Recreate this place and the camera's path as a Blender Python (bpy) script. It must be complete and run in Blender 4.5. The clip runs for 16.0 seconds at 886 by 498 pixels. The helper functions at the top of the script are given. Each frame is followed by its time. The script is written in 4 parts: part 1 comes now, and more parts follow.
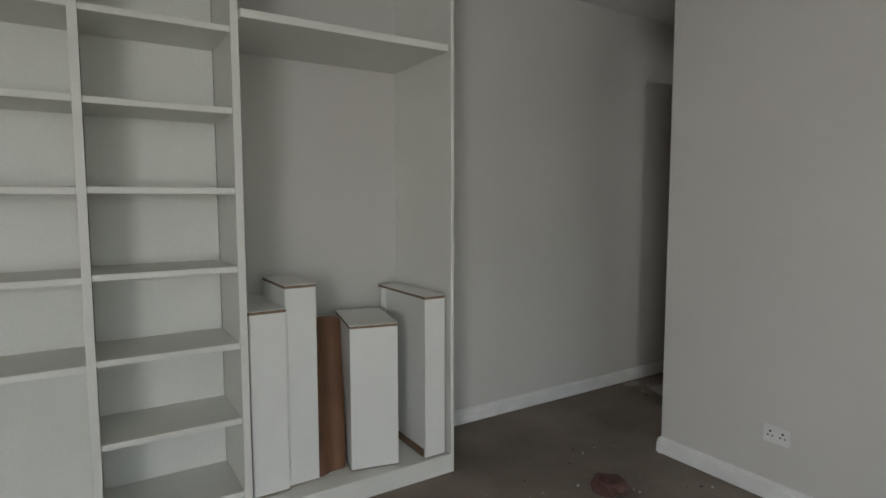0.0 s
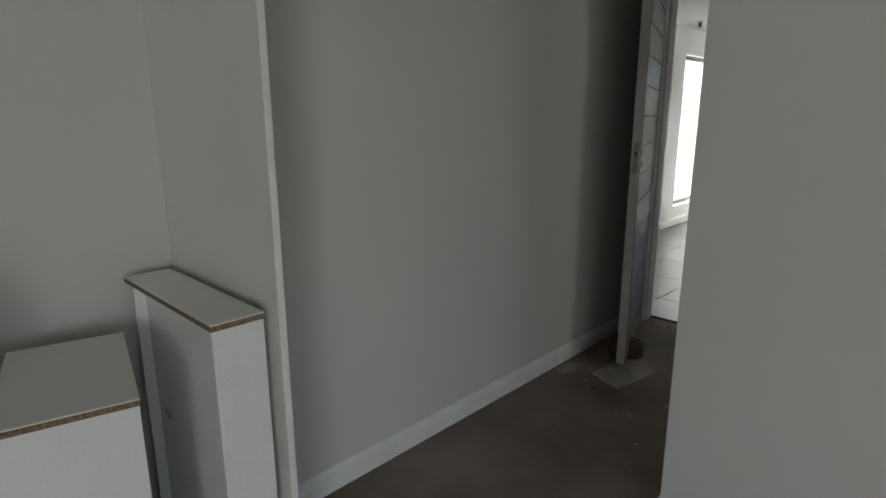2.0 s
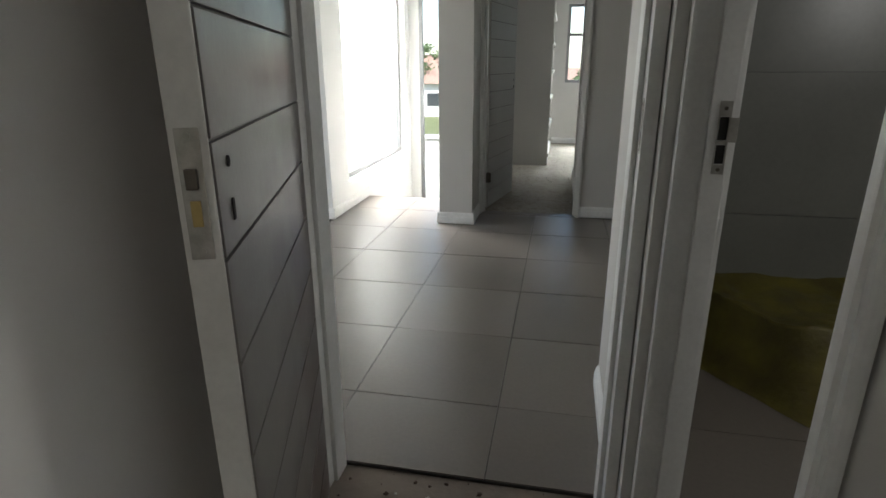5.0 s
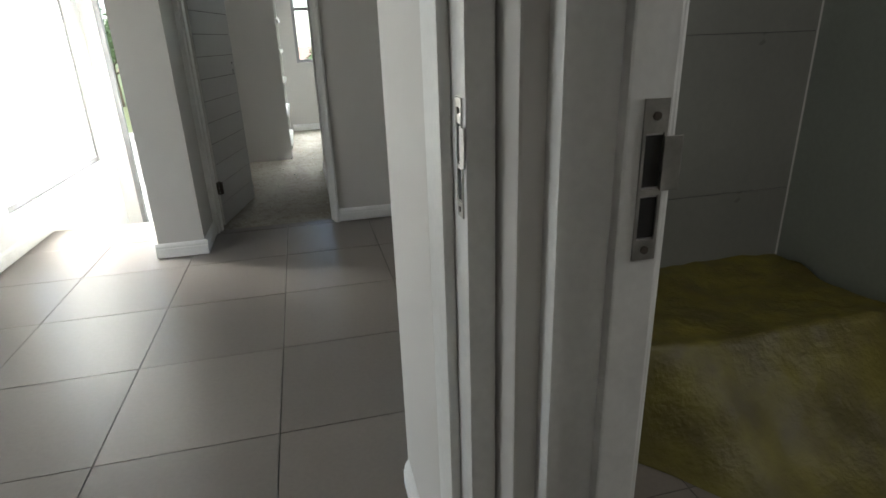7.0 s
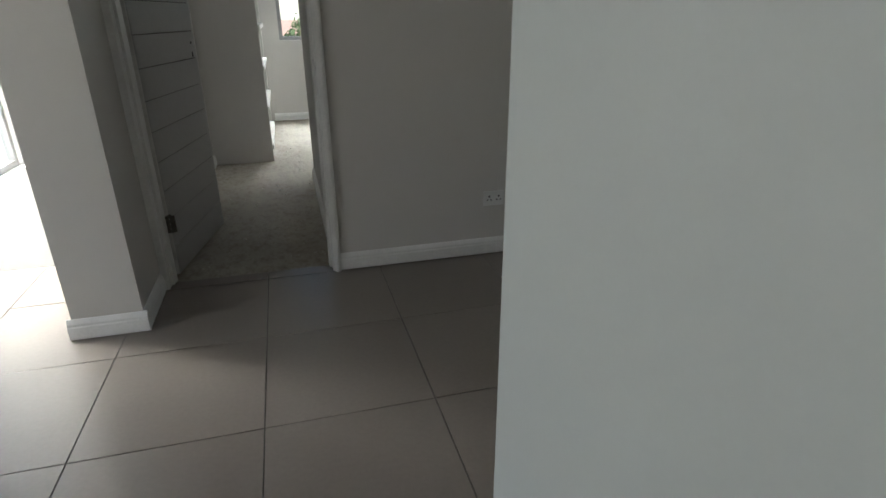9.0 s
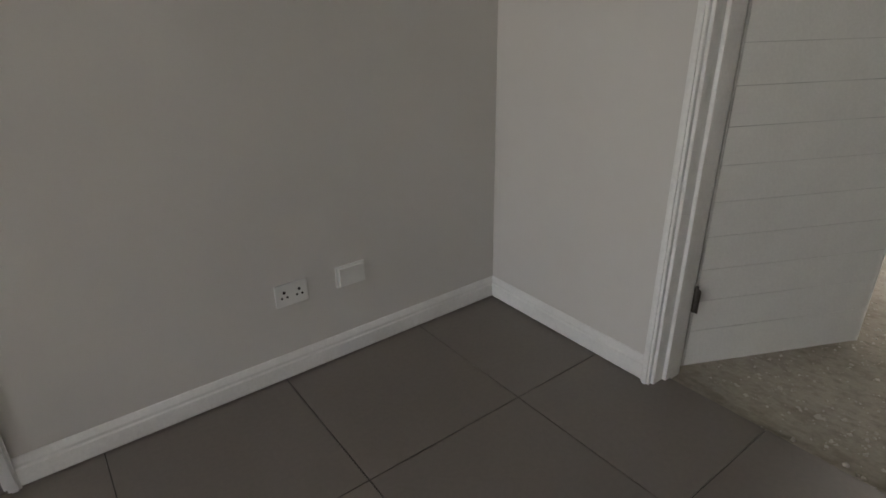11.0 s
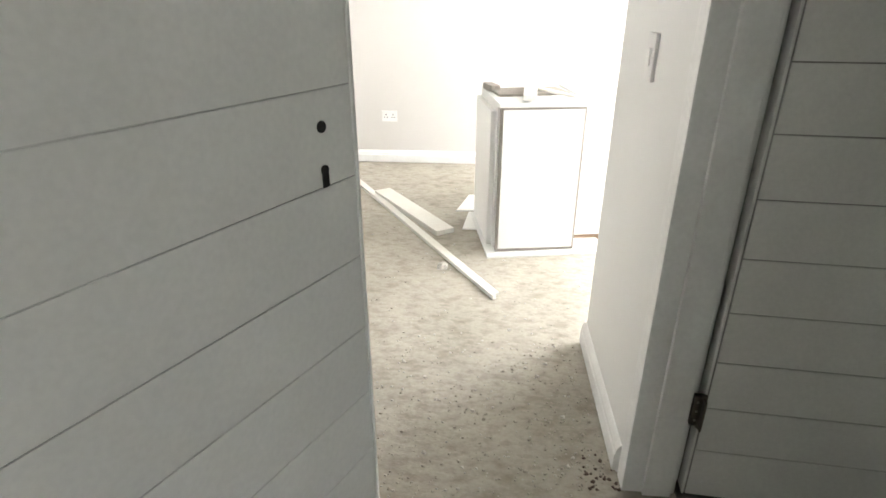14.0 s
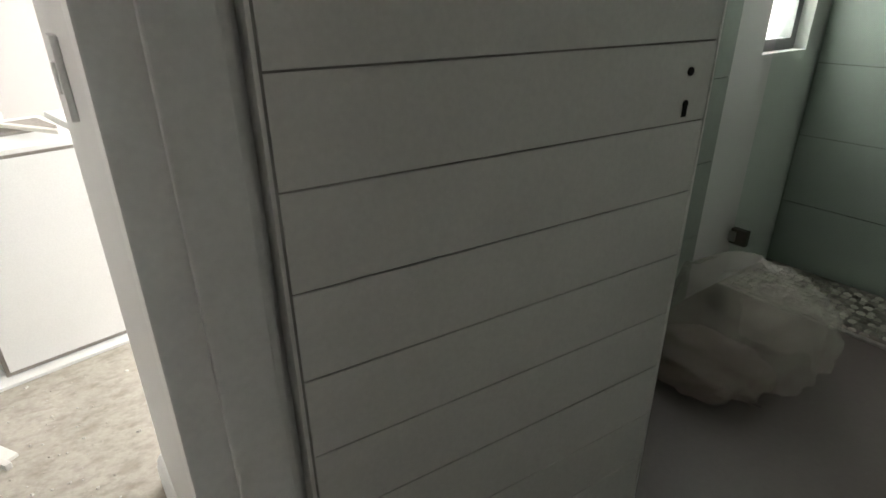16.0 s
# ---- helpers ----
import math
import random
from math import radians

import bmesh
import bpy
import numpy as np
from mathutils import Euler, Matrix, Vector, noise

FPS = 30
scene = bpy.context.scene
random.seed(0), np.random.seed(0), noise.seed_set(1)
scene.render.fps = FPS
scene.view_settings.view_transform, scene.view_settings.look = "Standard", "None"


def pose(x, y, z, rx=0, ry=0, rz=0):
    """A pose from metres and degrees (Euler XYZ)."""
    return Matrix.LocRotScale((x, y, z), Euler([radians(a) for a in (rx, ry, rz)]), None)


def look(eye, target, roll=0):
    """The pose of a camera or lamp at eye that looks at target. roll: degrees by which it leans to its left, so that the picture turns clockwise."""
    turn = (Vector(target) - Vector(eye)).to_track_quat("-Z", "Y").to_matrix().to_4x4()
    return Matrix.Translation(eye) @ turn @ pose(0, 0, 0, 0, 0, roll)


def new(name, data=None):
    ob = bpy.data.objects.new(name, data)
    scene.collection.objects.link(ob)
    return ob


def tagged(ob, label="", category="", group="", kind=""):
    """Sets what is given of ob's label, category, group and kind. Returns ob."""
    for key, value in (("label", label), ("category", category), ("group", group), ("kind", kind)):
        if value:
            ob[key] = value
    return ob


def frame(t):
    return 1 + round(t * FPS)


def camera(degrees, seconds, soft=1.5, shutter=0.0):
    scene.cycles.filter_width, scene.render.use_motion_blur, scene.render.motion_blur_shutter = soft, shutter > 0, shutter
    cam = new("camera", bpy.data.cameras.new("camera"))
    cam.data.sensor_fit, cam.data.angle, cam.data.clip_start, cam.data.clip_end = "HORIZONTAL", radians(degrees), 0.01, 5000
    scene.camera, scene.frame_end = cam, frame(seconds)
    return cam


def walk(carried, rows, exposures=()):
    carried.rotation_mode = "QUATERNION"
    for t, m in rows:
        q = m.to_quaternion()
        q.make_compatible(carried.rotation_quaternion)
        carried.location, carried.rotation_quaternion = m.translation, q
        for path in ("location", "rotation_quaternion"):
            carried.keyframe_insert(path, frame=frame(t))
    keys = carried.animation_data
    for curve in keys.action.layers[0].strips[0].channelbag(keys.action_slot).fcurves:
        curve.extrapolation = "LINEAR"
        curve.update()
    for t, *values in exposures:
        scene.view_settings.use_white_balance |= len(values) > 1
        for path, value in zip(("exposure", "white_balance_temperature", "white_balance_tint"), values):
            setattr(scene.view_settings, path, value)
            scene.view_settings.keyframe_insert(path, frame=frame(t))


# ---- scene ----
cam = camera(76.8, 16.0, soft=1.6)
PATH = [
    (0, (0.727, -0.926, 1.412), (-0.953, 0.146, 1.243), -0.1),
    (0.5, (0.394, -0.778, 1.388), (-1.234, 0.361, 1.152), -0.1),
    (1, (0.066, -0.55, 1.385), (-1.479, 0.683, 1.081), -0.2),
    (1.5, (-0.266, -0.277, 1.37), (-1.718, 1.043, 0.982), -0.1),
    (2, (-0.568, 0.046, 1.35), (-1.921, 1.447, 0.895), -0.1),
    (2.5, (-0.838, 0.4, 1.348), (-2.091, 1.872, 0.836), -0.1),
    (3, (-1.078, 0.762, 1.335), (-2.221, 2.31, 0.787), 0.3),
    (3.5, (-1.253, 1.147, 1.338), (-2.268, 2.774, 0.77), 0.2),
    (4, (-1.364, 1.559, 1.311), (-2.236, 3.259, 0.722), -0.4),
    (4.5, (-1.436, 1.905, 1.312), (-2.071, 3.701, 0.704), 0.1),
    (5, (-1.446, 2.233, 1.297), (-1.832, 4.093, 0.671), -0.3),
    (5.2, (-1.421, 2.344, 1.293), (-1.693, 4.225, 0.668), -0.5),
    (7.3, (-1.417, 3.189, 1.279), (-0.953, 4.995, 0.554), -1.5),
    (7.5, (-1.439, 3.302, 1.291), (-0.967, 5.101, 0.556), -1.2),
    (7.7, (-1.436, 3.454, 1.279), (-0.971, 5.255, 0.543), -1.0),
    (8, (-1.453, 3.624, 1.3), (-0.988, 5.414, 0.539), -1.2),
    (8.2, (-1.468, 3.761, 1.294), (-1.002, 5.549, 0.53), -0.8),
    (10.3, (-1.193, 5.156, 1.287), (-0.575, 6.876, 0.477), -0.6),
    (10.5, (-1.127, 5.243, 1.284), (-0.4, 6.921, 0.475), -0.8),
    (11, (-0.972, 5.474, 1.273), (0.12, 6.938, 0.459), -1.1),
    (11.5, (-0.786, 5.671, 1.26), (0.627, 6.833, 0.453), -0.0),
    (12, (-0.501, 5.785, 1.289), (1.054, 6.742, 0.473), -0.1),
    (12.5, (-0.173, 5.845, 1.274), (1.486, 6.606, 0.458), -0.1),
    (13, (0.135, 5.846, 1.295), (1.855, 6.439, 0.465), -0.4),
    (13.5, (0.423, 5.833, 1.249), (2.205, 6.222, 0.427), 0.0),
    (14, (0.712, 5.815, 1.251), (2.525, 5.961, 0.418), 0.1),
    (14.5, (0.909, 5.74, 1.241), (2.727, 5.675, 0.409), 0.0),
    (15, (1.095, 5.657, 1.172), (2.889, 5.284, 0.37), 0.2),
    (15.3, (1.125, 5.619, 1.197), (2.847, 5.004, 0.387), -0.1),
    (15.5, (1.168, 5.531, 1.194), (2.844, 4.802, 0.383), -0.4),
    (15.7, (1.218, 5.515, 1.209), (2.811, 4.631, 0.383), -0.4),
    (16, (1.248, 5.459, 1.211), (2.719, 4.39, 0.378), -0.4),
]
walk(cam, [(t, look(eye, target, roll)) for t, eye, target, roll in PATH], exposures=((0.0, 0.75, 6350, 9), (1.5, 0.5, 6250, 9), (2.5, 0.6, 6200, 9), (3.5, 0.8, 6250, 9), (4.5, 0.95, 6300, 9), (5.2, 1.55, 6350, 10), (7.3, 1.75, 6350, 9), (7.6, 1.65, 6350, 9), (8.2, 1.4, 6350, 10), (10.3, 1.7, 6500, 12), (11.0, 2.15, 6700, 16), (12.0, 2.75, 6600, 15), (13.0, 2.75, 6550, 14), (14.5, 2.8, 6400, 10), (15.3, 2.5, 6350, 9), (16.0, 2.15, 6500, 13)))

# ---- world, sun, large lights ----
world = bpy.data.worlds.new("world")
scene.world = world
world.use_nodes = True
wt = world.node_tree
sky = wt.nodes.new("ShaderNodeTexSky")
sky.sky_type = "NISHITA"
sky.sun_disc = False
sky.sun_elevation = radians(52)
sky.sun_rotation = radians(180)
wt.links.new(sky.outputs["Color"], wt.nodes["Background"].inputs["Color"])
wt.nodes["Background"].inputs["Strength"].default_value = 0.15

sun_data = bpy.data.lights.new("sun", "SUN")
sun_data.energy = 5.0
sun_data.angle = radians(0.5)
sun_data.color = (1.0, 0.95, 0.88)
sun = new("sun", sun_data)
sun.matrix_world = look((-1, -12, 18), (-1, 2, 0))


def window_lamp(name, place, target, width, height, watts, color=(1.0, 0.965, 0.92)):
    """Sky light that enters by an opening, and light added where no opening is known."""
    d = bpy.data.lights.new(name, "AREA")
    d.shape, d.size, d.size_y, d.energy, d.color = "RECTANGLE", width, height, watts, color
    ob = new(name, d)
    ob.matrix_world = look(place, target)
    return ob


window_lamp("sky_light_bedroom", (4.40, -1.4, 1.35), (0, -1.4, 0.2), 3.7, 1.9, 10, (1.0, 0.975, 0.96))
# Added light for the front wall; its window is unseen.
window_lamp("added_bedroom_side_light", (3.6, -3.57, 1.35), (0.6, 1.2, 0.0), 1.5, 1.9, 46, (1.0, 0.975, 0.96))
window_lamp("sky_light_stairs", (-5.6, 7.9, 4.0), (-2.4, 7.6, 0.0), 3.4, 2.6, 430)
# Added light for the hall; no window is known on this side.
window_lamp("added_hall_light", (-4.97, 5.7, 1.2), (0, 5.7, 0.8), 1.5, 1.7, 8.5, (1.0, 0.985, 0.955))
window_lamp("sky_light_landing", (-2.83, 11.6, 4.2), (-2.6, 7.5, 0.0), 2.4, 2.8, 280)
window_lamp("sky_light_second_bedroom", (-0.7, 13.9, 3.7), (-0.9, 11.0, 0.3), 2.0, 1.8, 220, (0.95, 0.985, 1.0))
# Added side light; this wall has no opening.
window_lamp("added_second_bedroom_light", (1.58, 10.8, 1.5), (-2, 10.6, 0.8), 1.6, 1.3, 22, (0.95, 0.985, 1.0))
window_lamp("sky_light_third_bedroom", (4.05, 3.26, 1.4), (4.05, 6, 0.7), 1.9, 1.7, 32, (1.0, 0.985, 0.975))
window_lamp("sky_light_bathroom", (2.50, 2.98, 1.37), (1.0, 3.4, 0.8), 0.34, 0.7, 2.6)
# Lamp added to brighten the first bathroom, which has no window here.
window_lamp("added_first_bathroom_light", (0.55, 3.2, 1.7), (-1, 3.9, 0.6), 0.6, 0.5, 4.2)


# ---- materials ----
def mat(name, color, rough=0.6, metal=0.0, color2=None, scale=6.0, fine=120.0, bump=0.15, depth=0.002, spec=0.5, mix=(0.35, 0.7), noise_rough=0.08, grain=0.25):
    """Principled surface with broad and fine variation and a fine relief."""
    m = bpy.data.materials.new(name)
    m.use_nodes = True
    nt = m.node_tree
    b = nt.nodes["Principled BSDF"]
    L = nt.links.new
    tc = nt.nodes.new("ShaderNodeTexCoord")
    n1 = nt.nodes.new("ShaderNodeTexNoise")
    n1.inputs["Scale"].default_value, n1.inputs["Detail"].default_value = scale, 6
    n2 = nt.nodes.new("ShaderNodeTexNoise")
    n2.inputs["Scale"].default_value, n2.inputs["Detail"].default_value = fine, 4
    L(tc.outputs["Object"], n1.inputs["Vector"])
    L(tc.outputs["Object"], n2.inputs["Vector"])
    ramp = nt.nodes.new("ShaderNodeValToRGB")
    c2 = color2 or tuple(c * 0.86 for c in color)
    ramp.color_ramp.elements[0].position, ramp.color_ramp.elements[1].position = mix
    L(n1.outputs["Fac"], ramp.inputs["Fac"])
    two = nt.nodes.new("ShaderNodeMix")
    two.data_type = "RGBA"
    two.inputs["A"].default_value, two.inputs["B"].default_value = (*c2, 1), (*color, 1)
    L(ramp.outputs["Color"], two.inputs["Factor"])
    mx = nt.nodes.new("ShaderNodeMix")
    mx.data_type, mx.blend_type = "RGBA", "MULTIPLY"
    mx.inputs["Factor"].default_value = grain
    r2 = nt.nodes.new("ShaderNodeValToRGB")
    r2.color_ramp.elements[0].position, r2.color_ramp.elements[1].position = 0.3, 0.65
    r2.color_ramp.elements[0].color, r2.color_ramp.elements[1].color = (0.75, 0.75, 0.75, 1), (1, 1, 1, 1)
    L(n2.outputs["Fac"], r2.inputs["Fac"])
    L(two.outputs["Result"], mx.inputs["A"])
    L(r2.outputs["Color"], mx.inputs["B"])
    L(mx.outputs["Result"], b.inputs["Base Color"])
    mr = nt.nodes.new("ShaderNodeMapRange")
    mr.inputs["To Min"].default_value, mr.inputs["To Max"].default_value = max(0.02, rough - noise_rough), min(1, rough + noise_rough)
    L(n1.outputs["Fac"], mr.inputs["Value"])
    L(mr.outputs["Result"], b.inputs["Roughness"])
    b.inputs["Metallic"].default_value = metal
    b.inputs["Specular IOR Level"].default_value = spec
    bp = nt.nodes.new("ShaderNodeBump")
    bp.inputs["Strength"].default_value, bp.inputs["Distance"].default_value = bump, depth
    L(n2.outputs["Fac"], bp.inputs["Height"])
    L(bp.outputs["Normal"], b.inputs["Normal"])
    return m


def glass(name, color=(0.95, 0.98, 0.97), rough=0.0):
    m = bpy.data.materials.new(name)
    m.use_nodes = True
    b = m.node_tree.nodes["Principled BSDF"]
    b.inputs["Base Color"].default_value = (*color, 1)
    b.inputs["Transmission Weight"].default_value = 1.0
    b.inputs["Roughness"].default_value = rough
    b.inputs["IOR"].default_value = 1.02 if rough == 0 else 1.2
    return m


WALL = mat("wall_paint", (0.60, 0.582, 0.552), 0.55, color2=(0.575, 0.557, 0.528), scale=1.3, fine=140, bump=0.05, depth=0.002, spec=0.35, grain=0.05)
WALL_WHITE = mat("white_wall_paint", (0.76, 0.76, 0.74), 0.5, color2=(0.72, 0.72, 0.70), scale=1.3, fine=140, bump=0.05, depth=0.002, spec=0.35, grain=0.05)
CEIL = mat("ceiling_paint", (0.8, 0.8, 0.78), 0.8, scale=1.5, fine=70)
TRIM = mat("trim_paint", (0.80, 0.80, 0.78), 0.38, color2=(0.73, 0.73, 0.71), scale=9, fine=90, bump=0.15)
MELA = mat("white_melamine", (0.80, 0.80, 0.77), 0.35, color2=(0.77, 0.77, 0.74), scale=3, fine=200, bump=0.03)
SHELF = mat("shelf_paint", (0.76, 0.76, 0.71), 0.42, color2=(0.72, 0.72, 0.67), scale=4, fine=150, bump=0.05)
CHIP = mat("chipboard_edge", (0.32, 0.22, 0.14), 0.85, color2=(0.12, 0.08, 0.05), scale=160, fine=400, bump=0.5)
CARD = mat("brown_cardboard", (0.20, 0.095, 0.048), 0.6, color2=(0.14, 0.065, 0.033), scale=6, fine=150)
SCREED = mat("screed", (0.30, 0.247, 0.20), 0.75, color2=(0.15, 0.117, 0.092), scale=2.2, fine=45, bump=0.6, depth=0.006, mix=(0.3, 0.75), noise_rough=0.15)
SCREED_C = mat("dusty_screed", (0.45, 0.415, 0.352), 0.93, color2=(0.335, 0.307, 0.25), scale=2.4, fine=70, bump=0.4, depth=0.005, mix=(0.30, 0.70), grain=0.5)
TILE = mat("floor_tile_glaze", (0.205, 0.181, 0.160), 0.31, color2=(0.193, 0.170, 0.150), scale=1.6, fine=60, bump=0.10, noise_rough=0.03)
GROUT = mat("grout", (0.06, 0.055, 0.05), 0.9, scale=20)
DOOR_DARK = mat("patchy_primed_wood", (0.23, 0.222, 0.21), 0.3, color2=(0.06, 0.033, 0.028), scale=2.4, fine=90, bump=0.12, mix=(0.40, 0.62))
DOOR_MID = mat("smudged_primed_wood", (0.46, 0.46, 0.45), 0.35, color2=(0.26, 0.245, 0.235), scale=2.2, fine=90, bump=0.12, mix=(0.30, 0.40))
DOOR_WHITE = mat("primed_wood", (0.76, 0.75, 0.72), 0.42, color2=(0.70, 0.69, 0.66), scale=3, fine=110, bump=0.15)
GROOVE_FILLED = mat("filled_groove_paint", (0.60, 0.595, 0.57), 0.7, color2=(0.20, 0.19, 0.18), scale=1.6, mix=(0.36, 0.52))
# Wall paint made darker and cooler: the recess's shade is put in its colour.
RECESS = mat("shaded_recess_paint", (0.47, 0.495, 0.48), 0.5, color2=(0.45, 0.472, 0.458), scale=1.3, fine=140, bump=0.05, spec=0.35, grain=0.05)
DOOR_EDGE = mat("painted_door_edge", (0.78, 0.77, 0.74), 0.45, color2=(0.66, 0.65, 0.62), scale=12, fine=90)
GROOVE_PALE = mat("painted_groove_wood", (0.42, 0.41, 0.39), 0.8, color2=(0.17, 0.16, 0.15), scale=3.5)
GROOVE = mat("groove_shadow_wood", (0.30, 0.29, 0.275), 0.8, color2=(0.09, 0.085, 0.08), scale=3)
METAL = mat("brushed_steel", (0.55, 0.54, 0.51), 0.35, 1.0, color2=(0.4, 0.39, 0.36), scale=40, fine=300)
BRASS = mat("brass", (0.55, 0.42, 0.18), 0.35, 1.0, scale=40)
DARKMETAL = mat("dark_bronze_hinge", (0.16, 0.14, 0.12), 0.4, 0.9, scale=50)
BLACK = mat("black_hole", (0.012, 0.011, 0.01), 0.8, scale=20)
PLASTIC = mat("white_plastic", (0.78, 0.78, 0.76), 0.35, scale=5, fine=300, bump=0.02)
ALU = mat("grey_aluminium", (0.33, 0.33, 0.33), 0.45, 0.6, scale=10)
GLASS = glass("window_glass")
SHOWER_GLASS = glass("shower_glass", (0.86, 0.95, 0.90))
BATH_TILE = mat("bathroom_wall_tile", (0.42, 0.46, 0.42), 0.2, color2=(0.38, 0.42, 0.38), scale=2, fine=50, bump=0.03)
BATH_TILE_A = mat("bathroom_grey_tile", (0.20, 0.20, 0.18), 0.3, scale=2, fine=50, bump=0.03)
BATH_FLOOR = mat("dark_bathroom_tile", (0.125, 0.11, 0.097), 0.45, color2=(0.118, 0.103, 0.092), scale=2, fine=60, bump=0.1)
YELLOW = mat("yellow_plastic_film", (0.17, 0.145, 0.022), 0.55, color2=(0.085, 0.07, 0.016), scale=7, fine=40, bump=0.5, depth=0.01)
PEBBLE = mat("pebble", (0.35, 0.32, 0.27), 0.5, scale=30)
DEBRIS = mat("plaster_crumbs", (0.64, 0.61, 0.55), 0.9, color2=(0.48, 0.455, 0.40), scale=30)
GRIT = mat("cement_grit", (0.46, 0.425, 0.36), 0.95, color2=(0.36, 0.33, 0.275), scale=40)
DARK_DEBRIS = mat("dark_crumbs", (0.09, 0.06, 0.045), 0.9, scale=40)
ROCK = mat("brick_lump", (0.16, 0.075, 0.055), 0.9, color2=(0.07, 0.035, 0.03), scale=14, fine=80, bump=0.8, depth=0.01)
GRASS = mat("lawn", (0.13, 0.15, 0.06), 0.9, color2=(0.09, 0.10, 0.045), scale=3, fine=30)
EXT_WHITE = mat("white_render", (0.75, 0.74, 0.72), 0.8, scale=2)
EXT_GREY = mat("grey_render", (0.42, 0.41, 0.39), 0.8, scale=2)
ROOF = mat("clay_roof", (0.27, 0.18, 0.145), 0.8, color2=(0.21, 0.14, 0.11), scale=5)
LEAF = mat("foliage", (0.07, 0.11, 0.04), 0.7, color2=(0.04, 0.07, 0.025), scale=3)
BARK = mat("bark", (0.12, 0.09, 0.06), 0.9, scale=8)
DARKPANE = mat("dark_window_pane", (0.05, 0.055, 0.06), 0.1, scale=3)


def rough_screed(m):
    """Broken cement skin: slanting trowel streaks, dark pits and pale dust."""
    nt = m.node_tree
    L = nt.links.new
    b = nt.nodes["Principled BSDF"]
    tc = nt.nodes.new("ShaderNodeTexCoord")
    slant = nt.nodes.new("ShaderNodeMapping")
    slant.inputs["Rotation"].default_value = (0, 0, radians(28))
    slant.inputs["Scale"].default_value = (1.7, 1.0, 1.0)
    L(tc.outputs["Object"], slant.inputs["Vector"])
    last = b.inputs["Base Color"].links[0].from_socket
    relief = []
    for scale, lo, hi, dark, fac in ((11, 0.33, 0.50, (0.55, 0.53, 0.49), 0.45), (24, 0.34, 0.50, (0.45, 0.43, 0.40), 0.32)):
        n = nt.nodes.new("ShaderNodeTexNoise")
        n.inputs["Scale"].default_value, n.inputs["Detail"].default_value = scale, 8
        L(slant.outputs["Vector"], n.inputs["Vector"])
        ramp = nt.nodes.new("ShaderNodeValToRGB")
        ramp.color_ramp.elements[0].position, ramp.color_ramp.elements[1].position = lo, hi
        ramp.color_ramp.elements[0].color = (*dark, 1)
        L(n.outputs["Fac"], ramp.inputs["Fac"])
        mx = nt.nodes.new("ShaderNodeMix")
        mx.data_type, mx.blend_type = "RGBA", "MULTIPLY"
        mx.inputs["Factor"].default_value = fac
        L(last, mx.inputs["A"])
        L(ramp.outputs["Color"], mx.inputs["B"])
        last = mx.outputs["Result"]
        relief.append(n.outputs["Fac"])
    L(last, b.inputs["Base Color"])
    add = nt.nodes.new("ShaderNodeMath")
    add.operation = "ADD"
    L(relief[0], add.inputs[0])
    L(relief[1], add.inputs[1])
    bp = nt.nodes.new("ShaderNodeBump")
    bp.inputs["Strength"].default_value, bp.inputs["Distance"].default_value = 0.3, 0.012
    L(add.outputs["Value"], bp.inputs["Height"])
    L(bp.outputs["Normal"], b.inputs["Normal"])


rough_screed(SCREED_C)


def film_material(name, color, clear):
    m = bpy.data.materials.new(name)
    m.use_nodes = True
    b = m.node_tree.nodes["Principled BSDF"]
    b.inputs["Base Color"].default_value = (*color, 1)
    b.inputs["Roughness"].default_value = 0.25
    b.inputs["Alpha"].default_value = 1.0 - clear
    return m


FILM = film_material("clear_plastic_sheet", (0.74, 0.71, 0.62), 0.70)
FILM_DULL = film_material("dull_plastic_sheet", (0.40, 0.33, 0.27), 0.60)


def pebble_material():
    m = PEBBLE
    nt = m.node_tree
    g = nt.nodes.new("ShaderNodeNewGeometry")
    r = nt.nodes.new("ShaderNodeValToRGB")
    r.color_ramp.elements[0].color, r.color_ramp.elements[1].color = (0.05, 0.042, 0.034, 1), (0.46, 0.43, 0.37, 1)
    nt.links.new(g.outputs["Random Per Island"], r.inputs["Fac"])
    nt.links.new(r.outputs["Color"], nt.nodes["Principled BSDF"].inputs["Base Color"])


pebble_material()


